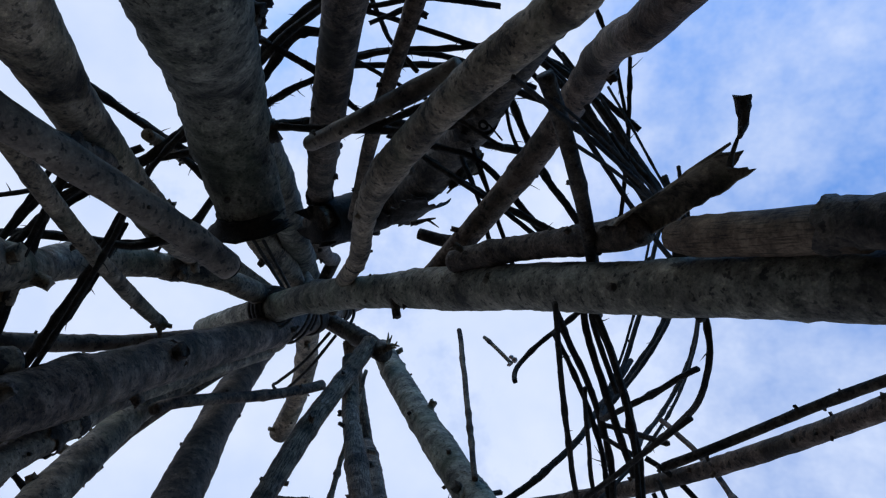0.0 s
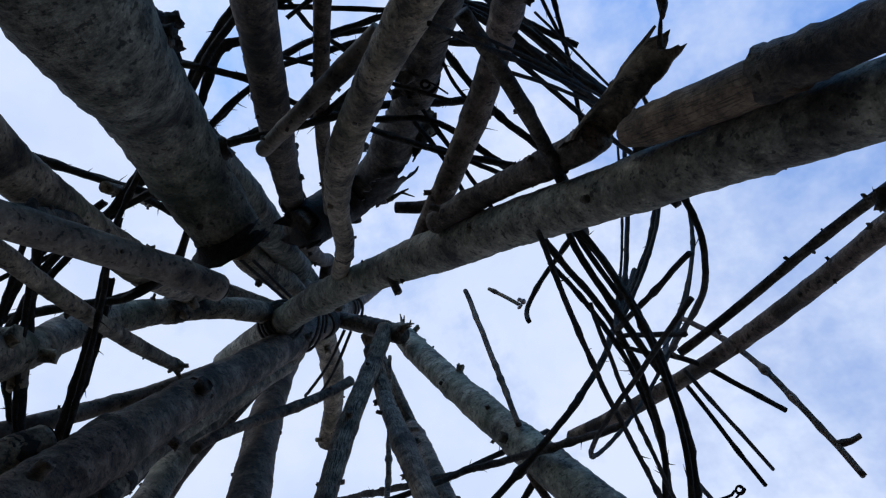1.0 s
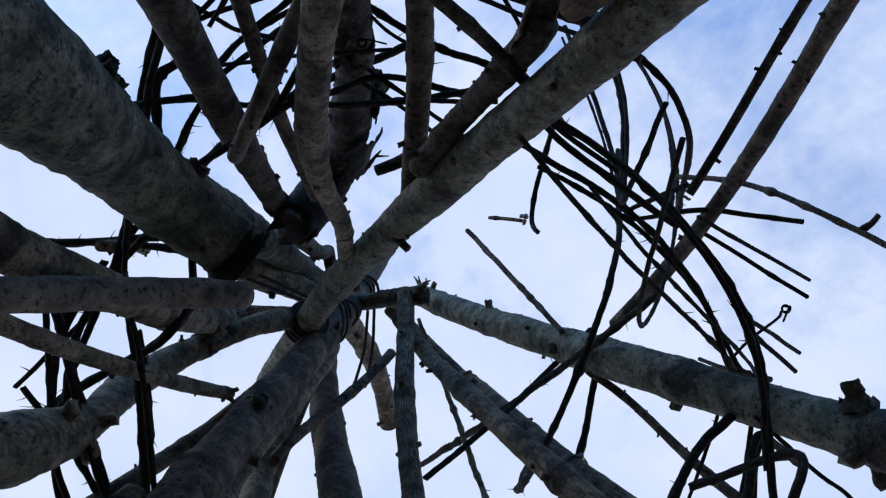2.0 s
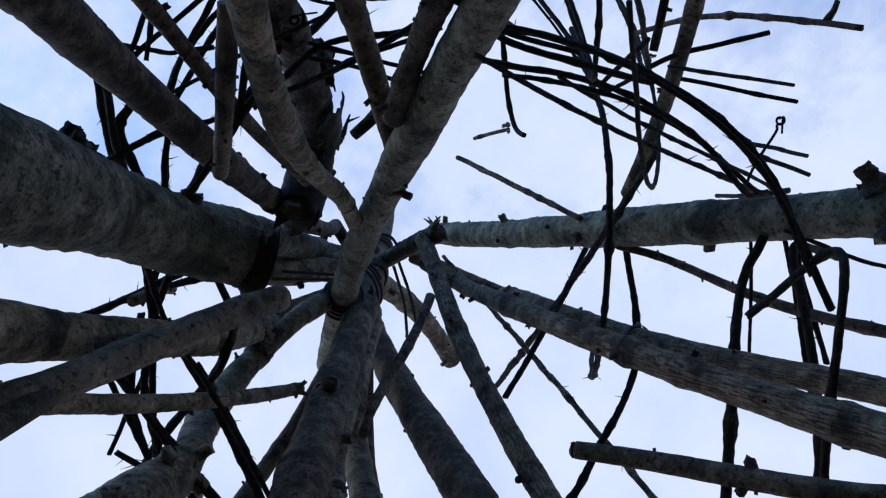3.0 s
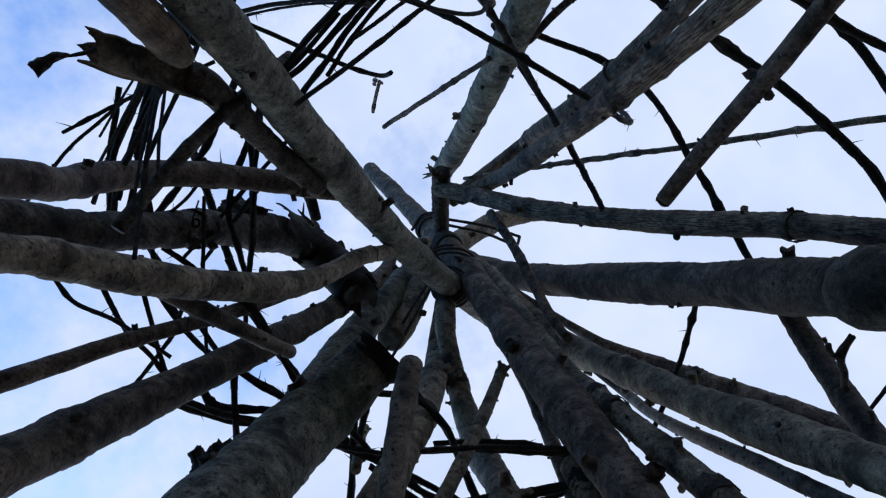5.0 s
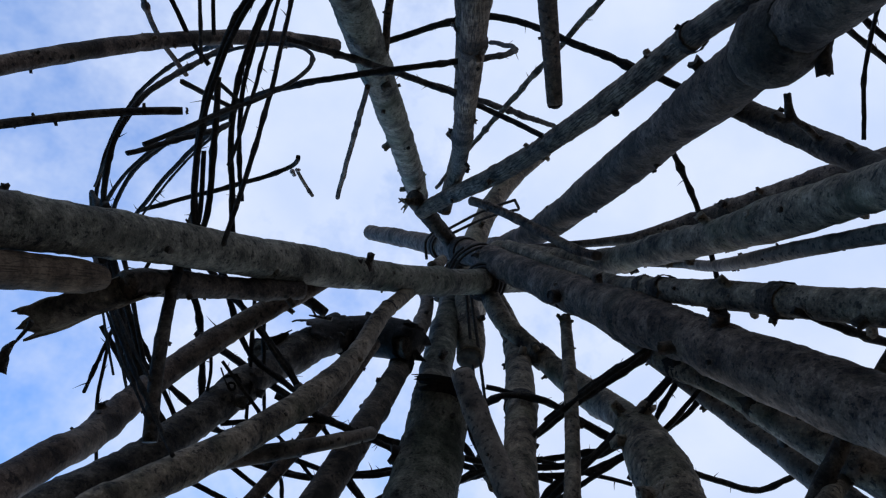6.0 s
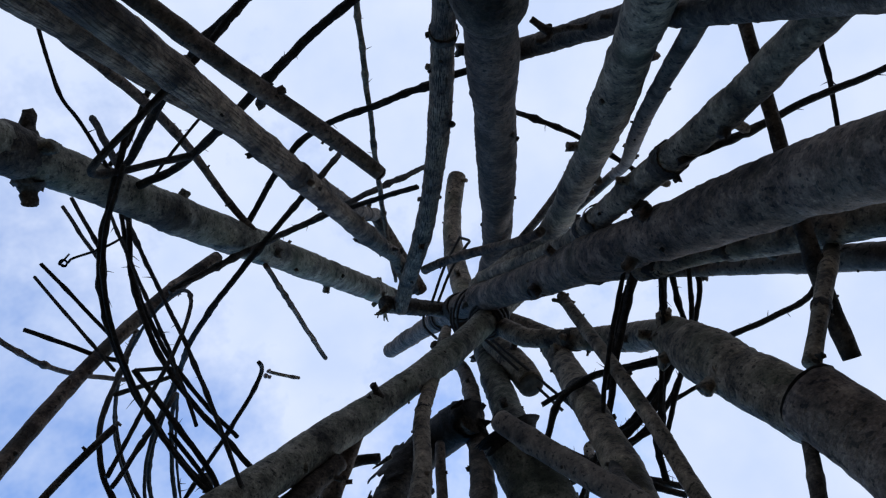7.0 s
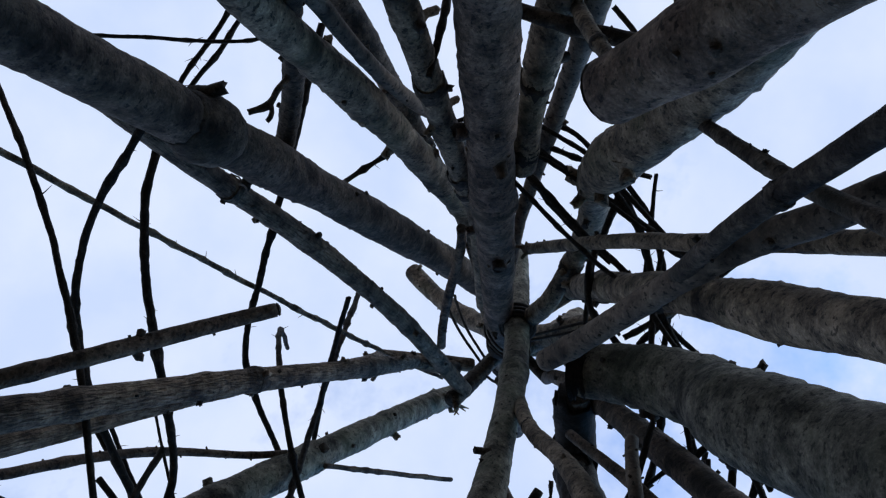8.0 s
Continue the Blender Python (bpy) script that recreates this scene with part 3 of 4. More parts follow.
# ---- torn bark ----
def bark_flap(at, axis, out, r, length, spread, mat, parent, seed, lift=0.4, thick=0.0016):
    """A loose sheet of bark, curved round a stem, lifting away at its ragged edge."""
    axis = axis.normalized()
    out = (out - axis * out.dot(axis)).normalized()
    side = axis.cross(out)
    bm = bmesh.new()
    nu, nv = 16, 18
    rows = []
    for i in range(nu + 1):
        row = []
        for j in range(nv + 1):
            u, v = i / nu - 0.5, j / nv - 0.5
            edge = 1 + 0.35 * noise.noise(Vector((u * 6, seed, 0))) + 0.2 * noise.noise(Vector((u * 17, seed, 3)))
            an = v * radians(spread) * edge
            le = u * length * (1 + 0.3 * noise.noise(Vector((v * 5, seed, 7))) + 0.18 * noise.noise(Vector((v * 15, seed, 9))))
            rr = r * (1.12 + lift * max(0.0, u + 0.3) ** 2 * 2 + lift * 0.9 * abs(v) ** 2 * 2) + r * 0.12 * noise.noise(Vector((u * 4, v * 4, seed)))
            row.append(bm.verts.new(at + axis * le + (out * math.cos(an) + side * math.sin(an)) * rr))
        rows.append(row)
    for i in range(nu):
        for j in range(nv):
            bm.faces.new((rows[i][j], rows[i + 1][j], rows[i + 1][j + 1], rows[i][j + 1]))
    back = [[bm.verts.new(v.co - (v.co - at - axis * (v.co - at).dot(axis)).normalized() * thick) for v in row] for row in rows]
    for i in range(nu):
        for j in range(nv):
            bm.faces.new((back[i][j], back[i][j + 1], back[i + 1][j + 1], back[i + 1][j]))
    rim = [(0, j) for j in range(nv)] + [(i, nv) for i in range(nu)] + [(nu, j) for j in range(nv, 0, -1)] + [(i, 0) for i in range(nu, 0, -1)]
    for (i, j), (k, m) in zip(rim, rim[1:] + rim[:1]):
        bm.faces.new((rows[i][j], rows[k][m], back[k][m], back[i][j]))
    bmesh.ops.recalc_face_normals(bm, faces=bm.faces)
    return part("bark_flap", bm, mat, parent, "loose torn dark bark")


def rag(a, b, r, mat, parent, seed):
    """A shred of bark drawn out to a point."""
    a, b = Vector(a), Vector(b)
    mid = a.lerp(b, 0.5) + Vector((0.004 * math.sin(seed), 0.004 * math.cos(seed), 0.003))
    line = even(spline([a, mid, b], 0.003), 0.003)
    part("bark_shred", tube(line, lambda s: r * (1 - 0.75 * s), 7, 0.35, 0, seed, ragged=0.8), mat, parent)


# sleeve and first flap coloured black for the shadow inside the curl
swelling(5, (-0.063, -0.106, 1.849), 0.125, 0.0275, BLACK, loose, "curled bark sleeve at the broken end, blackened for its inner shadow", 44, "bark_sleeve", 0.1, 1.6)
bark_flap(Vector((0.055, -0.140, 1.815)), Vector((0.07, -0.05, -0.09)), Vector((0.3, 0.3, -0.4)), 0.0225, 0.065, 110, BLACK, loose, 5, 0.3)
bark_flap(Vector((0.090, -0.165, 1.745)), Vector((0.07, -0.06, -0.12)), Vector((0.4, 0.2, 0.4)), 0.0205, 0.055, 90, DARK, loose, 8, 0.3)
rag((0.050, -0.098, 1.752), (0.078, -0.104, 1.747), 0.0035, DARK, loose, 2)
rag((0.070, -0.102, 1.748), (0.082, -0.094, 1.752), 0.002, DARK, loose, 4)
# grey, lighter than its pole: the light falling on this flap is in the colour
bark_flap(Vector((0.185, -0.062, 1.350)), Vector((0.038, -0.034, -0.103)), Vector((0.3, -0.4, -0.6)), 0.0115, 0.105, 150, GREY, torn, 11, 0.1)
rag((0.202, -0.080, 1.302), (0.207, -0.101, 1.298), 0.0022, DARK, torn, 6)
rag((0.210, -0.120, 1.300), (0.206, -0.096, 1.298), 0.0052, DARK, torn, 7)
# the bare stretch where the bark has gone
bare = even(bezier([(0.182, -0.044, 1.337), (0.196, -0.041, 1.291), (0.212, -0.039, 1.249), (0.222, -0.038, 1.218)], 12), 0.006)
part("bare_wood", tube(bare, lambda s: 0.0085 + 0.0038 * min(1, s * 6), 18, 0.06, 0.08, 4), BUFF, torn, "peeled buff-brown bare wood")
collar = even(bezier([(0.215, -0.040, 1.232), (0.218, -0.040, 1.223), (0.222, -0.039, 1.211), (0.229, -0.038, 1.192)], 12) + [Vector((0.237, -0.037, 1.156))], 0.005)
part("lower_stem", tube(collar, lambda s: 0.0142 - 0.0018 * min(1, s * 12), 20, 0.12, 0.25, 9, ragged=0.5), DARK, torn, "dark bark left below the peeled stretch")
# ragged bark on the sawn trunk
knot_stub(Vector((-0.068, -0.183, 1.355)), Vector((0.99, 0.16, 0.02)).normalized(), 0.0062, 0.007, DARK, big, 274)
knot_stub(Vector((-0.071, -0.178, 1.356)), Vector((0.95, 0.31, 0.03)).normalized(), 0.0048, 0.007, DARK, big, 268)
knot_stub(Vector((-0.138, -0.188, 1.362)), Vector((-0.96, -0.24, -0.16)).normalized(), 0.0045, 0.007, DARK, big, 66)
for k in range(4):
    knot_stub(Vector((-0.086 + 0.003 * k, -0.196 - 0.007 * k, 1.438 - 0.006 * k)), Vector((0.75, -0.45 + 0.15 * k, 0.35)).normalized(), 0.0085, 0.010 + 0.003 * (k % 2), BLACK, big, 21 + k)
knot_stub(Vector((0.031, -0.010, 1.690)), Vector((0.05, 1.0, -0.15)).normalized(), 0.0062, 0.015, DARK, lashed, 61)
knot_stub(Vector((0.040, -0.010, 1.675)), Vector((0.15, 1.0, -0.15)).normalized(), 0.0045, 0.006, DARK, lashed, 62)
knot_stub(Vector((0.241, -0.002, 1.285)), Vector((0.05, 1.0, 0.1)).normalized(), 0.0036, 0.006, DARK, lashed, 63)
# black flap paints the shadow on the trunk's ragged end
bark_flap(Vector((-0.0985, -0.086, 1.576)), Vector((0.02, 0.085, 0.05)), Vector((-0.6, 0.2, -0.4)), 0.0266, 0.014, 210, BLACK, big, 22, 0.3, 0.003)
for k, (x, y, z) in enumerate(((0.040, 0.040, 2.192), (0.048, 0.050, 2.178), (0.046, 0.060, 2.170), (0.034, 0.036, 2.20), (0.052, 0.058, 2.182))):
    rag((0.030 + 0.002 * k, 0.066 - 0.002 * k, 2.178), (x + 0.004, y, z), 0.004, GREY, frayed, k)


# ---- cords at the crown ----
def lashing(at, axis, r, turns, pitch, cord, label, seed, slack=0.0):
    """Cord wound several times round a pole, with a loose tail."""
    axis = Vector(axis).normalized()
    s = axis.orthogonal().normalized()
    o = axis.cross(s)
    rnd = random.Random(seed)
    pts = []
    for k in range(turns * 14 + 1):
        an = 2 * math.pi * k / 14
        h = pitch * k / 14 - pitch * turns / 2 + rnd.uniform(-1, 1) * cord * 0.25
        rr = r + cord * 0.8 + slack * r * (0.5 + 0.5 * math.sin(an * 0.37 + seed)) + rnd.uniform(0, 1) * cord * 0.3
        pts.append(Vector(at) + axis * h + (s * math.cos(an) + o * math.sin(an)) * rr)
    line = even(spline(pts, cord), cord * 1.1)
    tagged(link("cord_lashing", tube(line, lambda q: cord, 7, 0.15, 0, seed), TWINE), label, "lashing")


def lashing_on(seed_of_pole, near, turns, pitch, cord, label, seed, slack=0.0, extra=0.0):
    """A lashing round the pole where it passes nearest to a place."""
    line, near = LINES[seed_of_pole], Vector(near)
    k = min(range(2, len(line) - 2), key=lambda i: (line[i] - near).length)
    lashing(line[k], line[k + 2] - line[k - 2], 0.0235 + extra, turns, pitch, cord, label, seed, slack)


lashing_on(11, (-0.099, 0.017, 2.243), 5, 0.0062, 0.0025, "dark cord wound tightly round a grey pole", 1)
lashing_on(11, (-0.060, 0.005, 2.370), 5, 0.0068, 0.0023, "dark cord turns above the pole crossing", 2, 0.1)
lashing_on(1, (-0.140, -0.008, 2.040), 7, 0.0058, 0.0025, "dark cord wound round the mottled pole top", 3, 0.0, -0.0025)
lashing_on(1, (-0.136, -0.008, 2.035), 3, 0.0110, 0.0024, "second winding of dark cord over the first", 7, 0.06, 0.0025)
lashing((-0.112, 0.004, 2.115), (0.5, 0.25, 0.5), 0.040, 3, 0.008, 0.0024, "cord loops tying two crossing poles together", 4, 0.06)
# the broken inner end of the frayed pole, running into the crown
inner = even(bezier([(0.030, 0.070, 2.180), (0.002, 0.052, 2.225), (-0.030, 0.034, 2.255), (-0.066, 0.016, 2.275)], 10), 0.006)
part("broken_end", tube(inner, lambda s: 0.0165 - 0.003 * s, 14, 0.16, 0.2, 6), DARK, frayed, "dark broken inner end")


def cord(pts, r, label, seed):
    tagged(link("cord", tube(even(spline(pts, 0.003), 0.003), lambda s: r, 7, 0.15, 0, seed), TWINE), label, "cord", "loose cords at the crown")


for k, (a, m, e) in enumerate((((-0.060, 0.035, 2.230), (-0.105, 0.085, 2.230), (-0.150, 0.120, 2.240)), ((-0.050, 0.040, 2.225), (-0.095, 0.095, 2.220), (-0.142, 0.138, 2.225)), ((-0.150, 0.120, 2.240), (-0.158, 0.126, 2.252), (-0.142, 0.138, 2.225)), ((-0.030, 0.030, 2.240), (-0.020, 0.000, 2.250), (-0.035, -0.030, 2.240)), ((-0.120, -0.030, 2.080), (-0.168, -0.110, 2.060), (-0.215, -0.190, 2.040)), ((-0.115, -0.036, 2.085), (-0.158, -0.116, 2.070), (-0.200, -0.195, 2.050)), ((-0.165, -0.020, 2.060), (-0.175, 0.020, 2.075), (-0.190, 0.060, 2.090)))):
    cord([a, m, e], 0.0028, "dark slack cord at the pole crossing", k)


# ---- vines and twigs ----
def vine(pts, r, label, seed, mat=None, rough=0.2, cubic=False, name="vine", category="vine", group="vines woven round the shelter", hairs=0, tip=0.9, on=(0.0, 0.0)):
    """A woody vine or twig: kinked, with nodes and shreds of bark."""
    rnd = random.Random(seed)
    line = bezier(pts, 40) if cubic else spline(pts, 0.006)
    if on[0]:
        line = [line[0] + (line[0] - line[3]).normalized() * on[0]] + line
    if on[1]:
        line = line + [line[-1] + (line[-1] - line[-4]).normalized() * on[1]]
    line = even(line, 0.005)
    total = 0.005 * len(line)
    line = [p + Vector((noise.noise(p * 28 + Vector((seed, 0, 0))), noise.noise(p * 28 + Vector((0, seed, 0))), noise.noise(p * 28 + Vector((0, 0, seed))))) * r * 0.4 for p in line]
    nodes = [(rnd.uniform(0.12, 0.88) * total, rnd.uniform(0.12, 0.38)) for _ in range(max(1, int(total / 0.06)))]
    ob = link(name, tube(line, lambda s: r * (1.05 - (1 - tip) * s), 9, rough, 0.1, seed, nodes, ragged=0.6), mat or VINE)
    tagged(ob, label, category, group)
    for k in range(hairs * 2):
        p, d = along(line, rnd.uniform(0.1, 0.95) * total)
        v = Vector((rnd.uniform(-1, 1), rnd.uniform(-1, 1), rnd.uniform(-1, 1)))
        v = (v - d * v.dot(d) * 0.4).normalized()
        n = rnd.uniform(0.005, 0.014)
        bm = tube([p, p + v * n * 0.5 + d * 0.002, p + v * n + d * 0.005], lambda s: 0.0007 * (1.2 - s), 4, 0.1, 0, k)
        part("bark_shred", bm, mat or VINE, ob)
    return ob


vine([(0.154, 0.260, 1.422), (0.259, 0.139, 1.428), (0.111, -0.122, 1.441), (0.175, 0.056, 1.454)], 0.0029, "thin dark vine curving outside the poles", 101, cubic=True, hairs=2, on=(0.07, 0.07))
vine([(0.144, 0.263, 1.413), (0.254, 0.142, 1.420), (0.113, -0.118, 1.436), (0.183, 0.059, 1.450)], 0.0022, "thin dark vine curving outside the poles", 102, cubic=True, hairs=3, on=(0.03, 0.00))
vine([(0.214, 0.296, 1.619), (0.190, 0.281, 1.600), (0.264, 0.198, 1.579), (0.179, 0.033, 1.555)], 0.0030, "thin dark vine curving outside the poles", 103, cubic=True, hairs=5, on=(0.07, 0.07))
vine([(0.227, 0.307, 1.625), (0.196, 0.286, 1.607), (0.262, 0.198, 1.585), (0.169, 0.028, 1.562)], 0.0025, "thin dark vine curving outside the poles", 104, cubic=True, hairs=3, on=(0.00, 0.01))
vine([(0.230, 0.314, 1.688), (0.234, 0.333, 1.619), (0.173, 0.167, 1.548), (0.148, 0.052, 1.474)], 0.0023, "thin dark vine curving outside the poles", 105, cubic=True, hairs=2, on=(0.07, 0.07))
vine([(0.236, 0.325, 1.674), (0.243, 0.344, 1.605), (0.185, 0.178, 1.534), (0.162, 0.064, 1.460)], 0.0019, "thin dark vine curving outside the poles", 106, cubic=True, hairs=3, on=(0.05, 0.01))
vine([(0.006, 0.332, 1.945), (-0.125, 0.294, 1.592), (0.142, 0.177, 1.538), (0.239, 0.106, 1.688)], 0.0034, "thin dark vine curving outside the poles", 107, cubic=True, hairs=5, on=(0.00, 0.12))
vine([(-0.139, 0.273, 2.080), (-0.070, 0.253, 1.955), (0.012, 0.234, 1.840), (0.104, 0.212, 1.732)], 0.0042, "thin dark vine curving outside the poles", 108, cubic=True, hairs=5, on=(0.00, 0.15))
vine([(-0.099, 0.212, 1.712), (-0.043, 0.217, 1.743), (0.012, 0.224, 1.774), (0.066, 0.224, 1.806)], 0.0034, "thin dark vine curving outside the poles", 109, cubic=True, hairs=2, on=(0.00, 0.12))
vine([(-0.337, 0.301, 1.574), (0.047, 0.308, 1.705), (-0.028, 0.355, 1.692), (0.116, 0.244, 1.733)], 0.0040, "thin dark vine curving outside the poles", 110, cubic=True, hairs=2, on=(0.05, 0.02))
vine([(0.147, 0.293, 1.534), (0.081, 0.291, 1.540), (-0.060, 0.367, 1.420), (-0.180, 0.383, 1.458)], 0.0042, "thin dark vine curving outside the poles", 111, cubic=True, hairs=5, on=(0.05, 0.08))
vine([(0.176, 0.330, 1.532), (0.158, 0.244, 1.481), (0.039, 0.466, 1.437), (-0.163, 0.350, 1.349)], 0.0036, "thin dark vine curving outside the poles", 112, cubic=True, hairs=2, on=(0.07, 0.07))
vine([(0.120, 0.285, 1.431), (0.214, 0.279, 1.344), (0.046, 0.281, 1.381), (-0.182, 0.504, 1.394)], 0.0031, "thin dark vine curving outside the poles", 113, cubic=True, hairs=2, on=(0.05, 0.08))
vine([(0.275, -0.024, 1.517), (0.288, 0.077, 1.475), (0.279, 0.091, 1.562), (0.286, 0.146, 1.679)], 0.0029, "thin dark vine curving outside the poles", 114, cubic=True, hairs=2, on=(0.10, 0.03))
vine([(0.492, -0.124, 2.018), (0.523, 0.103, 1.975), (0.363, 0.172, 1.941), (0.322, 0.166, 1.799)], 0.0032, "thin dark vine curving outside the poles", 115, cubic=True, hairs=3, on=(0.10, 0.03))
vine([(0.434, -0.037, 1.867), (0.376, 0.181, 1.698), (0.031, 0.250, 1.532), (0.153, 0.099, 1.364)], 0.0019, "thin dark vine curving outside the poles", 116, cubic=True, hairs=2, on=(0.07, 0.07))
vine([(0.336, -0.068, 1.705), (0.326, 0.045, 1.655), (0.183, 0.102, 1.610), (0.214, 0.101, 1.565)], 0.0025, "thin dark vine curving outside the poles", 117, cubic=True, hairs=2, on=(0.07, 0.07))
vine([(0.342, -0.077, 1.694), (0.329, 0.042, 1.645), (0.182, 0.104, 1.602), (0.210, 0.111, 1.559)], 0.0022, "thin dark vine curving outside the poles", 118, cubic=True, hairs=3, on=(0.04, 0.04))
vine([(0.276, -0.026, 1.632), (0.225, 0.095, 1.572), (0.164, 0.101, 1.514), (0.196, 0.068, 1.455)], 0.0023, "thin dark vine curving outside the poles", 119, cubic=True, hairs=2, on=(0.07, 0.07))
vine([(0.276, -0.034, 1.644), (0.227, 0.091, 1.585), (0.167, 0.100, 1.527), (0.200, 0.071, 1.470)], 0.0013, "thin dark vine curving outside the poles", 120, cubic=True, hairs=3, on=(0.05, 0.02))
vine([(0.228, -0.231, 1.666), (0.352, -0.021, 1.599), (0.309, 0.020, 1.536), (0.203, -0.109, 1.473)], 0.0029, "thin dark vine curving outside the poles", 121, cubic=True, hairs=2, on=(0.07, 0.07))
vine([(0.230, -0.229, 1.660), (0.357, -0.017, 1.598), (0.318, 0.026, 1.540), (0.217, -0.101, 1.482)], 0.0021, "thin dark vine curving outside the poles", 122, cubic=True, hairs=3, on=(0.05, 0.05))
vine([(0.216, -0.243, 1.663), (0.339, -0.024, 1.592), (0.297, 0.025, 1.525), (0.191, -0.095, 1.459)], 0.0022, "thin dark vine curving outside the poles", 123, cubic=True, hairs=3, on=(0.02, 0.06))
vine([(0.232, -0.175, 1.582), (0.291, -0.010, 1.502), (0.218, -0.079, 1.423), (0.130, -0.109, 1.345)], 0.0017, "thin dark vine curving outside the poles", 124, cubic=True, hairs=2, on=(0.07, 0.07))
vine([(0.244, -0.183, 1.591), (0.297, -0.013, 1.506), (0.217, -0.077, 1.423), (0.123, -0.101, 1.340)], 0.0013, "thin dark vine curving outside the poles", 125, cubic=True, hairs=3, on=(0.04, 0.00))
vine([(0.234, -0.173, 1.581), (0.294, -0.009, 1.501), (0.221, -0.079, 1.422), (0.135, -0.110, 1.344)], 0.0011, "thin dark vine curving outside the poles", 126, cubic=True, hairs=3, on=(0.01, 0.04))
vine([(-0.103, -0.261, 1.620), (-0.046, -0.227, 1.620), (-0.014, -0.196, 1.620), (0.022, -0.173, 1.620), (0.062, -0.143, 1.620), (0.121, -0.103, 1.620), (0.157, -0.077, 1.620)], 0.0027, "thin dark vine curving outside the poles", 127, hairs=2, on=(0.035, 0.035))
vine([(-0.048, -0.278, 1.600), (-0.070, -0.260, 1.600), (-0.088, -0.238, 1.600), (-0.102, -0.222, 1.600)], 0.0037, "thin dark vine curving outside the poles", 128, hairs=5, on=(0.035, 0.035))
vine([(-0.045, -0.266, 1.620), (-0.063, -0.266, 1.620), (-0.080, -0.246, 1.620), (-0.098, -0.219, 1.620)], 0.0042, "dark shaggy-barked vine in a bent tangle", 129, hairs=5, on=(0.035, 0.035))
vine([(-0.086, -0.170, 1.600), (-0.047, -0.168, 1.600), (0.000, -0.169, 1.600), (0.036, -0.184, 1.600), (0.074, -0.202, 1.600)], 0.0033, "thin dark vine curving outside the poles", 130, hairs=5, on=(0.035, 0.035))
vine([(-0.096, -0.202, 1.640), (-0.063, -0.220, 1.640), (-0.039, -0.233, 1.640)], 0.0030, "thin dark vine curving outside the poles", 131, hairs=5, on=(0.035, 0.035))
vine([(-0.006, -0.259, 1.660), (0.026, -0.265, 1.660), (0.081, -0.260, 1.660), (0.142, -0.240, 1.660)], 0.0031, "thin dark vine curving outside the poles", 132, hairs=5, on=(0.035, 0.035))
vine([(-0.012, -0.254, 1.680), (0.038, -0.257, 1.680), (0.084, -0.257, 1.680), (0.125, -0.260, 1.680)], 0.0032, "thin dark vine curving outside the poles", 133, hairs=5, on=(0.035, 0.035))
vine([(0.009, -0.302, 1.640), (0.022, -0.271, 1.640), (0.029, -0.264, 1.640)], 0.0024, "thin dark vine curving outside the poles", 134, hairs=2, on=(0.035, 0.035))
vine([(-0.005, -0.231, 1.600), (0.032, -0.211, 1.600), (0.060, -0.196, 1.600), (0.100, -0.171, 1.600)], 0.0020, "thin dark vine curving outside the poles", 135, hairs=2, on=(0.035, 0.035))
vine([(0.130, -0.200, 1.600), (0.136, -0.169, 1.600), (0.145, -0.146, 1.600), (0.150, -0.120, 1.600)], 0.0018, "thin dark vine curving outside the poles", 136, hairs=2)
vine([(-0.238, -0.198, 1.630), (-0.194, -0.169, 1.630), (-0.169, -0.146, 1.630)], 0.0036, "thin dark vine curving outside the poles", 137, hairs=5, on=(0.035, 0.035))
vine([(-0.158, -0.162, 1.580), (-0.188, -0.136, 1.580), (-0.225, -0.119, 1.580), (-0.258, -0.101, 1.580), (-0.285, -0.072, 1.580)], 0.0036, "thin dark vine curving outside the poles", 138, hairs=5, on=(0.035, 0.035))
vine([(-0.169, -0.136, 1.560), (-0.191, -0.107, 1.560), (-0.207, -0.067, 1.560), (-0.230, -0.024, 1.560), (-0.255, 0.019, 1.560)], 0.0027, "thin dark vine curving outside the poles", 139, hairs=2, on=(0.035, 0.035))
vine([(-0.254, -0.101, 1.550), (-0.279, -0.040, 1.550), (-0.298, 0.013, 1.550), (-0.299, 0.043, 1.550)], 0.0026, "thin dark vine curving outside the poles", 140, hairs=2)
vine([(-0.264, -0.107, 1.550), (-0.290, -0.067, 1.550), (-0.315, -0.027, 1.550), (-0.328, 0.015, 1.550)], 0.0026, "thin dark vine curving outside the poles", 141, hairs=2, on=(0.035, 0.035))
vine([(-0.241, -0.117, 1.600), (-0.267, -0.113, 1.600), (-0.293, -0.109, 1.600)], 0.0024, "thin dark vine curving outside the poles", 142, hairs=2, on=(0.035, 0.035))
vine([(0.139, -0.330, 1.600), (0.103, -0.326, 1.600), (0.068, -0.301, 1.600), (0.035, -0.284, 1.600)], 0.0024, "thin dark vine curving outside the poles", 143, hairs=2, on=(0.035, 0.035))
vine([(0.096, -0.301, 1.620), (0.051, -0.304, 1.620), (0.014, -0.295, 1.620), (-0.006, -0.294, 1.620)], 0.0029, "thin dark vine curving outside the poles", 144, hairs=2, on=(0.035, 0.035))
vine([(0.075, -0.267, 1.620), (0.035, -0.279, 1.620), (-0.006, -0.291, 1.620)], 0.0027, "thin dark vine curving outside the poles", 145, hairs=2, on=(0.035, 0.035))
vine([(0.080, -0.255, 1.620), (0.030, -0.251, 1.620), (-0.006, -0.243, 1.620)], 0.0029, "thin dark vine curving outside the poles", 146, hairs=2, on=(0.035, 0.035))
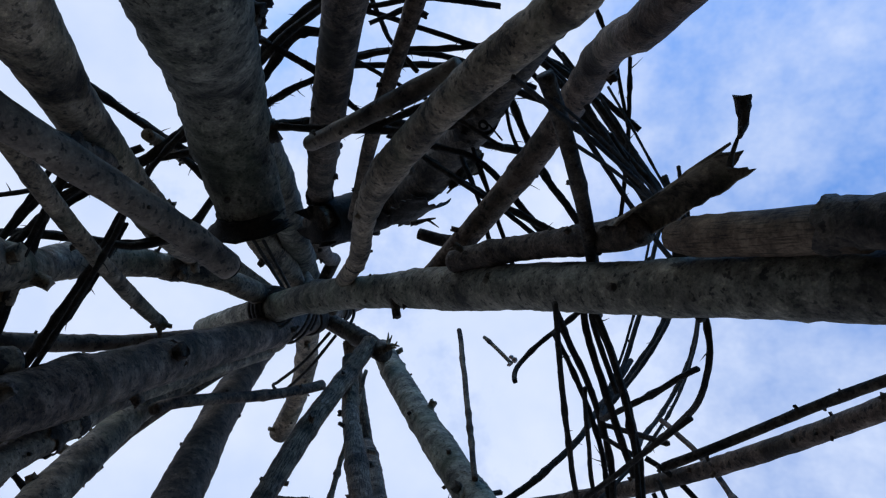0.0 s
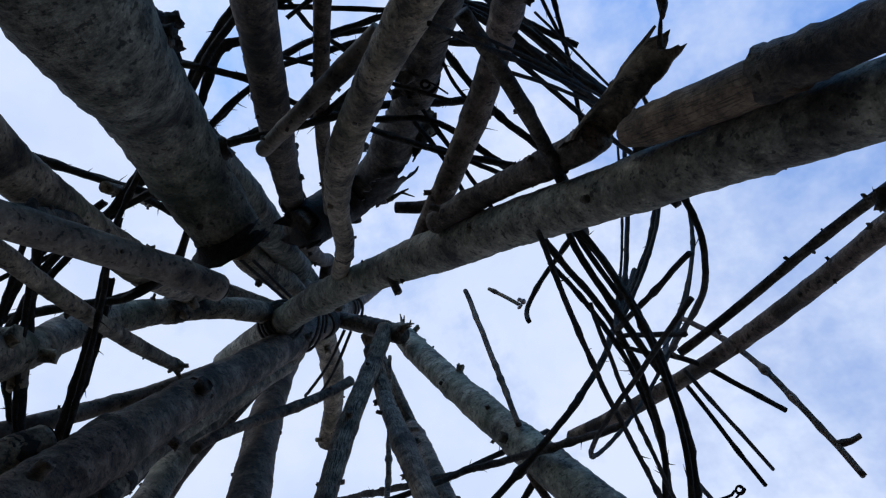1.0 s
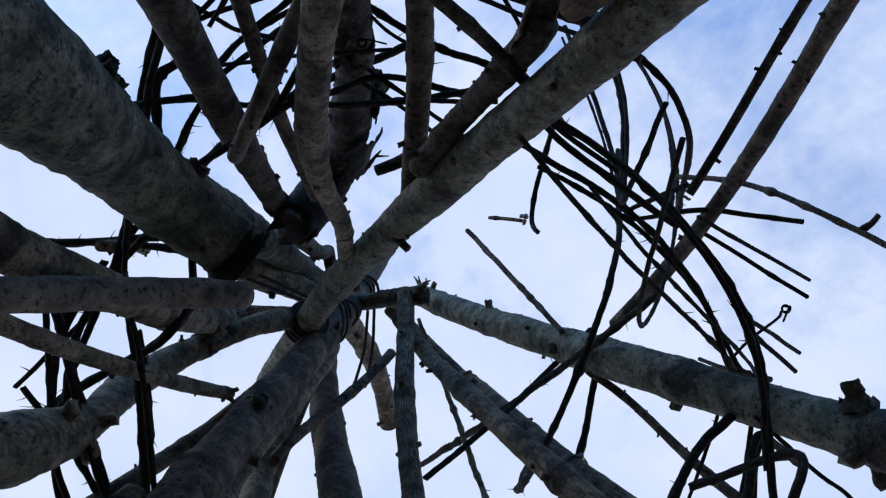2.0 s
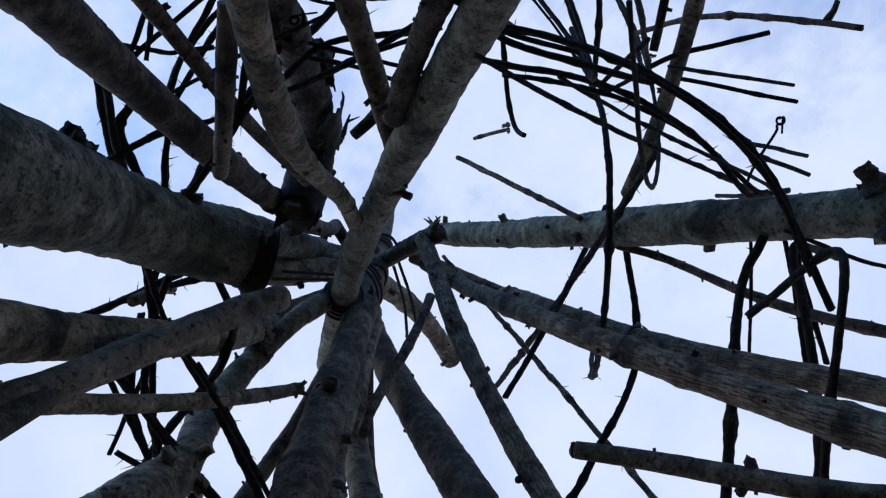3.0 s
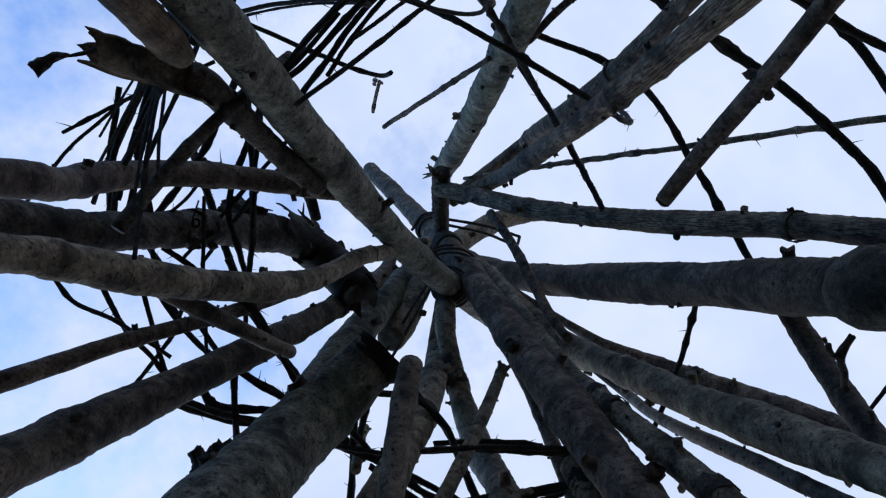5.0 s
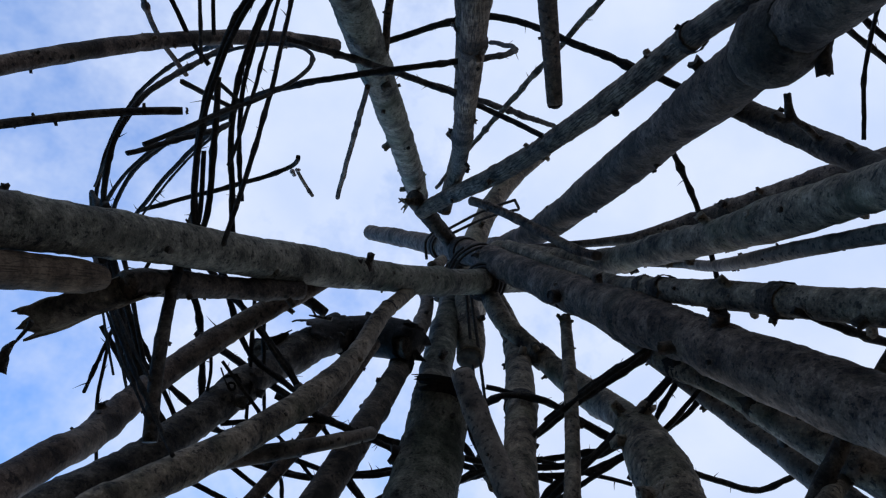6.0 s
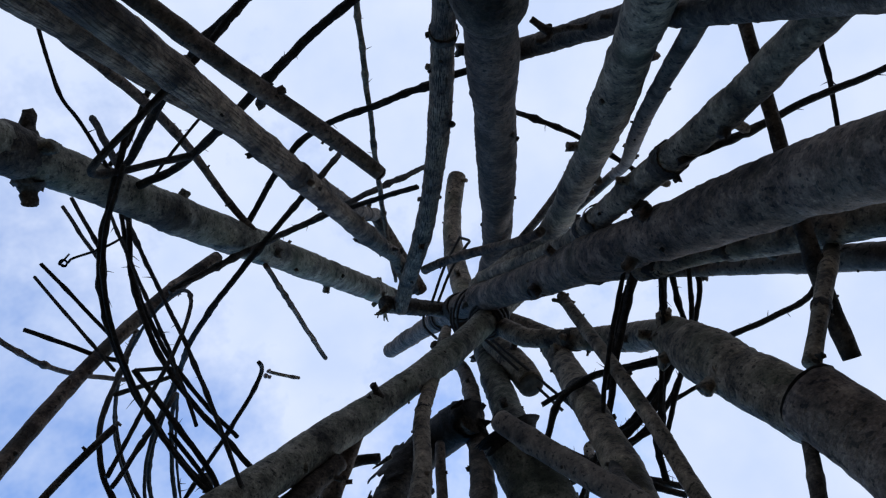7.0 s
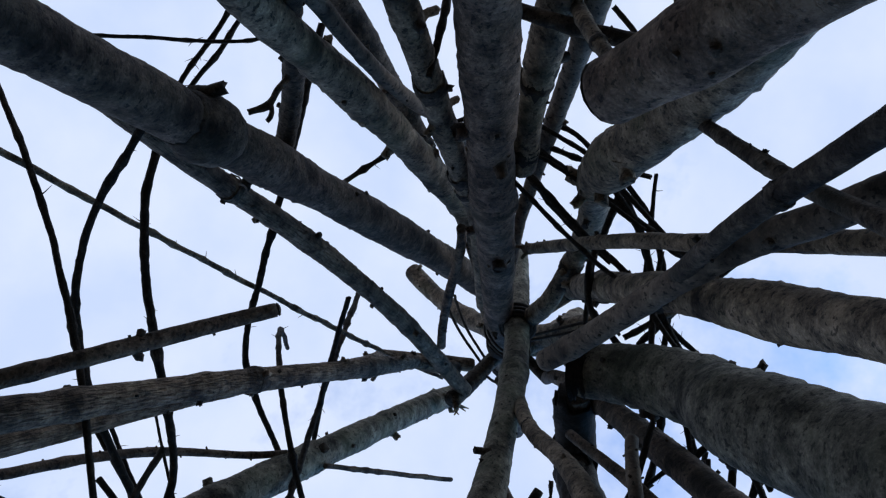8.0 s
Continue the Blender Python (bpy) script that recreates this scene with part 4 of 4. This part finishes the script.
vine([(0.156, -0.173, 1.700), (0.084, -0.189, 1.700), (0.003, -0.203, 1.700), (-0.102, -0.195, 1.700)], 0.0044, "dark shaggy-barked vine in a bent tangle", 147, hairs=5, on=(0.035, 0.035))
vine([(0.173, -0.087, 1.650), (0.117, -0.116, 1.650), (0.069, -0.146, 1.650), (0.030, -0.175, 1.650)], 0.0035, "thin dark vine curving outside the poles", 148, hairs=5, on=(0.035, 0.035))
vine([(-0.057, -0.288, 1.620), (-0.090, -0.257, 1.620), (-0.117, -0.219, 1.620)], 0.0033, "thin dark vine curving outside the poles", 149, hairs=5, on=(0.035, 0.035))
vine([(-0.048, -0.224, 1.600), (-0.080, -0.242, 1.600), (-0.109, -0.256, 1.600)], 0.0032, "thin dark vine curving outside the poles", 150, hairs=5, on=(0.035, 0.035))
vine([(-0.050, -0.213, 1.600), (-0.075, -0.201, 1.600), (-0.095, -0.187, 1.600)], 0.0030, "thin dark vine curving outside the poles", 151, hairs=5, on=(0.035, 0.035))
vine([(-0.230, -0.192, 1.600), (-0.198, -0.169, 1.600), (-0.169, -0.151, 1.600)], 0.0037, "thin dark vine curving outside the poles", 152, hairs=5, on=(0.035, 0.035))
vine([(-0.153, -0.141, 1.580), (-0.181, -0.135, 1.580), (-0.207, -0.132, 1.580)], 0.0029, "thin dark vine curving outside the poles", 153, hairs=2, on=(0.035, 0.035))
vine([(-0.181, -0.071, 1.640), (-0.225, -0.066, 1.640), (-0.300, -0.073, 1.640)], 0.0030, "thin dark vine curving outside the poles", 154, hairs=2, on=(0.035, 0.035))
vine([(-0.224, -0.085, 1.640), (-0.250, -0.034, 1.640), (-0.285, 0.019, 1.640)], 0.0032, "thin dark vine curving outside the poles", 155, hairs=5)
vine([(0.235, -0.157, 1.600), (0.208, -0.189, 1.600), (0.186, -0.219, 1.600), (0.155, -0.245, 1.600)], 0.0035, "thin dark vine curving outside the poles", 156, hairs=5, on=(0.035, 0.035))
vine([(0.243, -0.180, 1.620), (0.216, -0.215, 1.620), (0.182, -0.241, 1.620)], 0.0035, "thin dark vine curving outside the poles", 157, hairs=5, on=(0.035, 0.035))
vine([(0.249, -0.205, 1.640), (0.217, -0.231, 1.640), (0.175, -0.257, 1.640)], 0.0032, "thin dark vine curving outside the poles", 158, hairs=5, on=(0.035, 0.035))
vine([(0.234, -0.151, 1.600), (0.201, -0.182, 1.600), (0.173, -0.210, 1.600)], 0.0028, "thin dark vine curving outside the poles", 159, hairs=2, on=(0.035, 0.035))
vine([(0.224, -0.282, 1.600), (0.237, -0.246, 1.600), (0.244, -0.209, 1.600)], 0.0019, "thin dark vine curving outside the poles", 160, hairs=2, on=(0.035, 0.035))
vine([(0.125, -0.084, 1.680), (0.114, -0.123, 1.680), (0.089, -0.184, 1.680)], 0.0024, "thin dark vine curving outside the poles", 161, hairs=2, on=(0.035, 0.035))
vine([(-0.134, -0.118, 1.630), (-0.166, -0.076, 1.630), (-0.213, -0.063, 1.630), (-0.291, -0.074, 1.630), (-0.399, -0.072, 1.630), (-0.468, -0.063, 1.630), (-0.496, -0.036, 1.630)], 0.0037, "thin dark vine curving outside the poles", 162, hairs=5, on=(0.035, 0.035))
vine([(-0.221, -0.129, 1.620), (-0.270, -0.101, 1.620), (-0.310, -0.071, 1.620)], 0.0034, "thin dark vine curving outside the poles", 163, hairs=5, on=(0.035, 0.035))
vine([(-0.231, -0.135, 1.600), (-0.273, -0.114, 1.600), (-0.311, -0.072, 1.600)], 0.0033, "thin dark vine curving outside the poles", 164, hairs=5, on=(0.035, 0.035))
vine([(-0.311, 0.021, 1.580), (-0.283, -0.054, 1.580), (-0.258, -0.121, 1.580)], 0.0041, "dark shaggy-barked vine in a bent tangle", 165, hairs=5, on=(0.035, 0.035))
vine([(-0.286, 0.020, 1.620), (-0.257, -0.025, 1.620), (-0.213, -0.104, 1.620)], 0.0041, "dark shaggy-barked vine in a bent tangle", 166, hairs=5, on=(0.035, 0.035))
vine([(-0.327, 0.025, 1.600), (-0.322, -0.016, 1.600), (-0.322, -0.065, 1.600)], 0.0031, "thin dark vine curving outside the poles", 167, hairs=5, on=(0.035, 0.035))
vine([(-0.350, 0.043, 1.580), (-0.343, -0.003, 1.580), (-0.321, -0.042, 1.580)], 0.0028, "thin dark vine curving outside the poles", 168, hairs=2, on=(0.035, 0.035))
vine([(-0.255, -0.124, 1.600), (-0.248, -0.156, 1.600), (-0.243, -0.190, 1.600)], 0.0042, "dark shaggy-barked vine in a bent tangle", 169, hairs=5, on=(0.0, 0.0))
vine([(-0.135, -0.165, 1.620), (-0.163, -0.162, 1.620)], 0.0034, "thin dark vine curving outside the poles", 170, hairs=5, on=(0.035, 0.035))
vine([(-0.149, -0.200, 1.620), (-0.172, -0.160, 1.620), (-0.203, -0.139, 1.620)], 0.0031, "thin dark vine curving outside the poles", 171, hairs=5, on=(0.035, 0.035))
vine([(0.028, -0.167, 1.600), (-0.022, -0.169, 1.600), (-0.078, -0.170, 1.600)], 0.0033, "thin dark vine curving outside the poles", 172, hairs=5, on=(0.035, 0.035))
vine([(0.206, -0.103, 1.660), (0.182, -0.138, 1.660), (0.160, -0.187, 1.660), (0.146, -0.221, 1.660)], 0.0038, "thin dark vine curving outside the poles", 173, hairs=5, on=(0.035, 0.035))
vine([(0.166, -0.094, 1.660), (0.115, -0.152, 1.660), (0.055, -0.170, 1.660)], 0.0033, "thin dark vine curving outside the poles", 174, hairs=5, on=(0.035, 0.035))
vine([(0.137, -0.079, 1.660), (0.115, -0.145, 1.660), (0.100, -0.191, 1.660)], 0.0023, "thin dark vine curving outside the poles", 175, hairs=2, on=(0.035, 0.035))
vine([(0.258, -0.105, 1.550), (0.225, -0.141, 1.550), (0.184, -0.187, 1.550)], 0.0033, "thin dark vine curving outside the poles", 176, hairs=5, on=(0.035, 0.035))
vine([(0.255, -0.102, 1.570), (0.221, -0.147, 1.570), (0.197, -0.177, 1.570), (0.154, -0.193, 1.570)], 0.0032, "thin dark vine curving outside the poles", 177, hairs=5, on=(0.035, 0.035))
vine([(0.243, -0.109, 1.600), (0.249, -0.159, 1.600), (0.252, -0.210, 1.600)], 0.0021, "thin dark vine curving outside the poles", 178, hairs=2, on=(0.035, 0.035))
vine([(0.187, 0.485, 1.500), (0.192, 0.401, 1.500), (0.183, 0.364, 1.500), (0.175, 0.324, 1.500)], 0.0019, "thin dark vine curving outside the poles", 179, hairs=2, on=(0.035, 0.035))
vine([(0.125, 0.390, 1.560), (0.162, 0.348, 1.560), (0.192, 0.328, 1.560)], 0.0027, "thin dark vine curving outside the poles", 180, hairs=2, on=(0.035, 0.035))
vine([(0.117, 0.378, 1.560), (0.151, 0.347, 1.560), (0.181, 0.318, 1.560)], 0.0025, "thin dark vine curving outside the poles", 181, hairs=2, on=(0.035, 0.035))
vine([(0.098, 0.344, 1.580), (0.134, 0.322, 1.580), (0.165, 0.301, 1.580)], 0.0016, "thin dark vine curving outside the poles", 182, hairs=2, on=(0.035, 0.035))
vine([(-0.336, 0.133, 1.380), (-0.377, 0.136, 1.380), (-0.428, 0.142, 1.380), (-0.486, 0.144, 1.380)], 0.0031, "thin dark vine curving outside the poles", 183, hairs=5, on=(0.035, 0.035))
vine([(-0.507, 0.179, 1.500), (-0.502, 0.138, 1.500), (-0.494, 0.098, 1.500)], 0.0025, "thin dark vine curving outside the poles", 184, hairs=2, on=(0.035, 0.035))
vine([(-0.283, 0.540, 1.500), (-0.299, 0.473, 1.500), (-0.320, 0.371, 1.500), (-0.336, 0.331, 1.500)], 0.0021, "thin dark vine curving outside the poles", 185, hairs=2, on=(0.035, 0.035))
vine([(-0.380, 0.407, 1.560), (-0.333, 0.419, 1.560), (-0.281, 0.436, 1.560), (-0.246, 0.441, 1.560)], 0.0030, "thin dark vine curving outside the poles", 186, hairs=5, on=(0.035, 0.035))
vine([(-0.374, 0.392, 1.560), (-0.323, 0.405, 1.560), (-0.285, 0.420, 1.560)], 0.0030, "thin dark vine curving outside the poles", 187, hairs=5, on=(0.035, 0.035))
vine([(-0.235, 0.253, 1.681), (-0.239, 0.263, 1.703), (-0.303, 0.214, 1.717), (-0.352, 0.141, 1.698)], 0.0032, "thin dark vine curving outside the poles", 188, cubic=True, hairs=2, on=(0.03, 0.03))
vine([(0.159, 0.075, 1.716), (0.159, 0.062, 1.746), (0.180, 0.045, 1.748), (0.230, 0.004, 1.722)], 0.0028, "thin dark twig ending in a pale bud", 189, VINE, 0.08, True, "twig", "twig", "thin twigs", 0, on=(0.0, 0.10))
vine([(0.141, 0.031, 1.812), (0.148, 0.039, 1.792), (0.155, 0.049, 1.771), (0.162, 0.058, 1.753)], 0.0023, "thin pale side twig with a bud", 190, GREY, 0.08, True, "twig", "twig", "thin twigs", 0, on=(0.0, 0.00))
vine([(0.135, 0.028, 2.008), (0.131, 0.082, 1.930), (0.127, 0.136, 1.850), (0.124, 0.190, 1.772)], 0.0036, "bare straight grey-brown twig", 191, BROWN, 0.08, True, "twig", "twig", "thin twigs", 0, on=(0.0, 0.00))
vine([(0.000, 0.102, 2.231), (-0.031, 0.207, 1.928), (-0.078, 0.312, 1.658), (-0.135, 0.476, 1.390)], 0.0034, "long thin rough-barked twig", 192, GREY, 0.08, True, "twig", "twig", "thin twigs", 6, on=(0.00, 0.15))
vine([(0.302, 0.112, 1.672), (0.318, 0.142, 1.581), (0.293, 0.145, 1.491), (0.292, 0.218, 1.399)], 0.0026, "slender grey-brown twig with buds and a fork", 193, BROWN, 0.08, True, "twig", "twig", "thin twigs", 0, on=(0.0, 0.00))
vine([(0.248, 0.130, 1.572), (0.277, 0.149, 1.557), (0.295, 0.176, 1.541), (0.313, 0.196, 1.521)], 0.0025, "straight thin dark cut twig", 194, VINE, 0.08, True, "twig", "twig", "thin twigs", 0, on=(0.0, 0.00))
vine([(0.220, 0.127, 1.473), (0.244, 0.166, 1.493), (0.267, 0.203, 1.514), (0.291, 0.242, 1.534)], 0.0017, "straight thin dark cut twig", 195, VINE, 0.08, True, "twig", "twig", "thin twigs", 0, on=(0.0, 0.00))
vine([(0.252, 0.160, 1.565), (0.261, 0.190, 1.554), (0.270, 0.221, 1.542), (0.279, 0.252, 1.531)], 0.0020, "straight thin dark cut twig", 196, VINE, 0.08, True, "twig", "twig", "thin twigs", 0, on=(0.0, 0.00))
vine([(0.226, 0.234, 1.538), (0.241, 0.261, 1.558), (0.255, 0.286, 1.579), (0.269, 0.313, 1.599)], 0.0021, "straight thin dark cut twig", 197, VINE, 0.08, True, "twig", "twig", "thin twigs", 0, on=(0.0, 0.00))
vine([(0.221, 0.246, 1.536), (0.228, 0.269, 1.546), (0.237, 0.290, 1.557), (0.244, 0.312, 1.567)], 0.0022, "straight thin dark cut twig", 198, VINE, 0.08, True, "twig", "twig", "thin twigs", 0, on=(0.0, 0.00))
vine([(0.186, 0.246, 1.513), (0.218, 0.238, 1.511), (0.243, 0.247, 1.509), (0.245, 0.240, 1.513)], 0.0012, "hair-thin dark tendril stem", 199, VINE, 0.08, True, "twig", "twig", "thin twigs", 0, on=(0.0, 0.00))

for k, (x, y, z, r) in enumerate(((0.166, 0.055, 1.744, 0.0032), (0.163, 0.051, 1.747, 0.0025), (0.160, 0.058, 1.743, 0.002))):
    bm = tube(even([Vector((x, y, z)), Vector((x - 0.003, y - 0.002 + 0.002 * k, z + 0.004))], 0.0012), lambda s: r * (1.2 - abs(s - 0.4)), 8, 0.2, 0, k)
    tagged(link("bud", bm, BUD), "pale open bud on a thin twig", "bud", "buds on the forked twig")

# fine curled tendrils and side twigs
def tendril(centre, r, turns, start, seed):
    pts = [Vector(start)]
    for k in range(turns * 10 + 1):
        an = 2 * math.pi * k / 10
        q = r * (1 - 0.45 * k / (turns * 10))
        pts.append(Vector(centre) + Vector((q * math.cos(an), q * math.sin(an), 0.0012 * k / 10)))
    tagged(link("tendril", tube(even(spline(pts, 0.001), 0.0012), lambda s: 0.0009, 6, 0.1, 0, seed), VINE), "dark curled vine tendril at a vine", "tendril", "curled tendrils")


tendril((0.250, 0.242, 1.514), 0.004, 2, (0.240, 0.248, 1.511), 1)
tendril((0.110, -0.175, 1.60), 0.005, 2, (0.128, -0.160, 1.60), 2)
vine([(0.293, 0.200, 1.424), (0.302, 0.200, 1.420), (0.310, 0.198, 1.419)], 0.0022, "short side fork of a slender budded twig", 903, BROWN, 0.1, name="twig", category="twig", group="thin twigs")
vine([(-0.284, 0.265, 1.425), (-0.262, 0.268, 1.412), (-0.246, 0.268, 1.405), (-0.234, 0.282, 1.400)], 0.0030, "short dark side twig with a fork at a branch", 904, DARK, 0.1, name="twig", category="twig", group="thin twigs")
vine([(-0.248, 0.268, 1.406), (-0.238, 0.262, 1.402), (-0.230, 0.264, 1.400)], 0.0022, "short stub of a forked dark side twig", 905, DARK, 0.1, name="twig", category="twig", group="thin twigs")
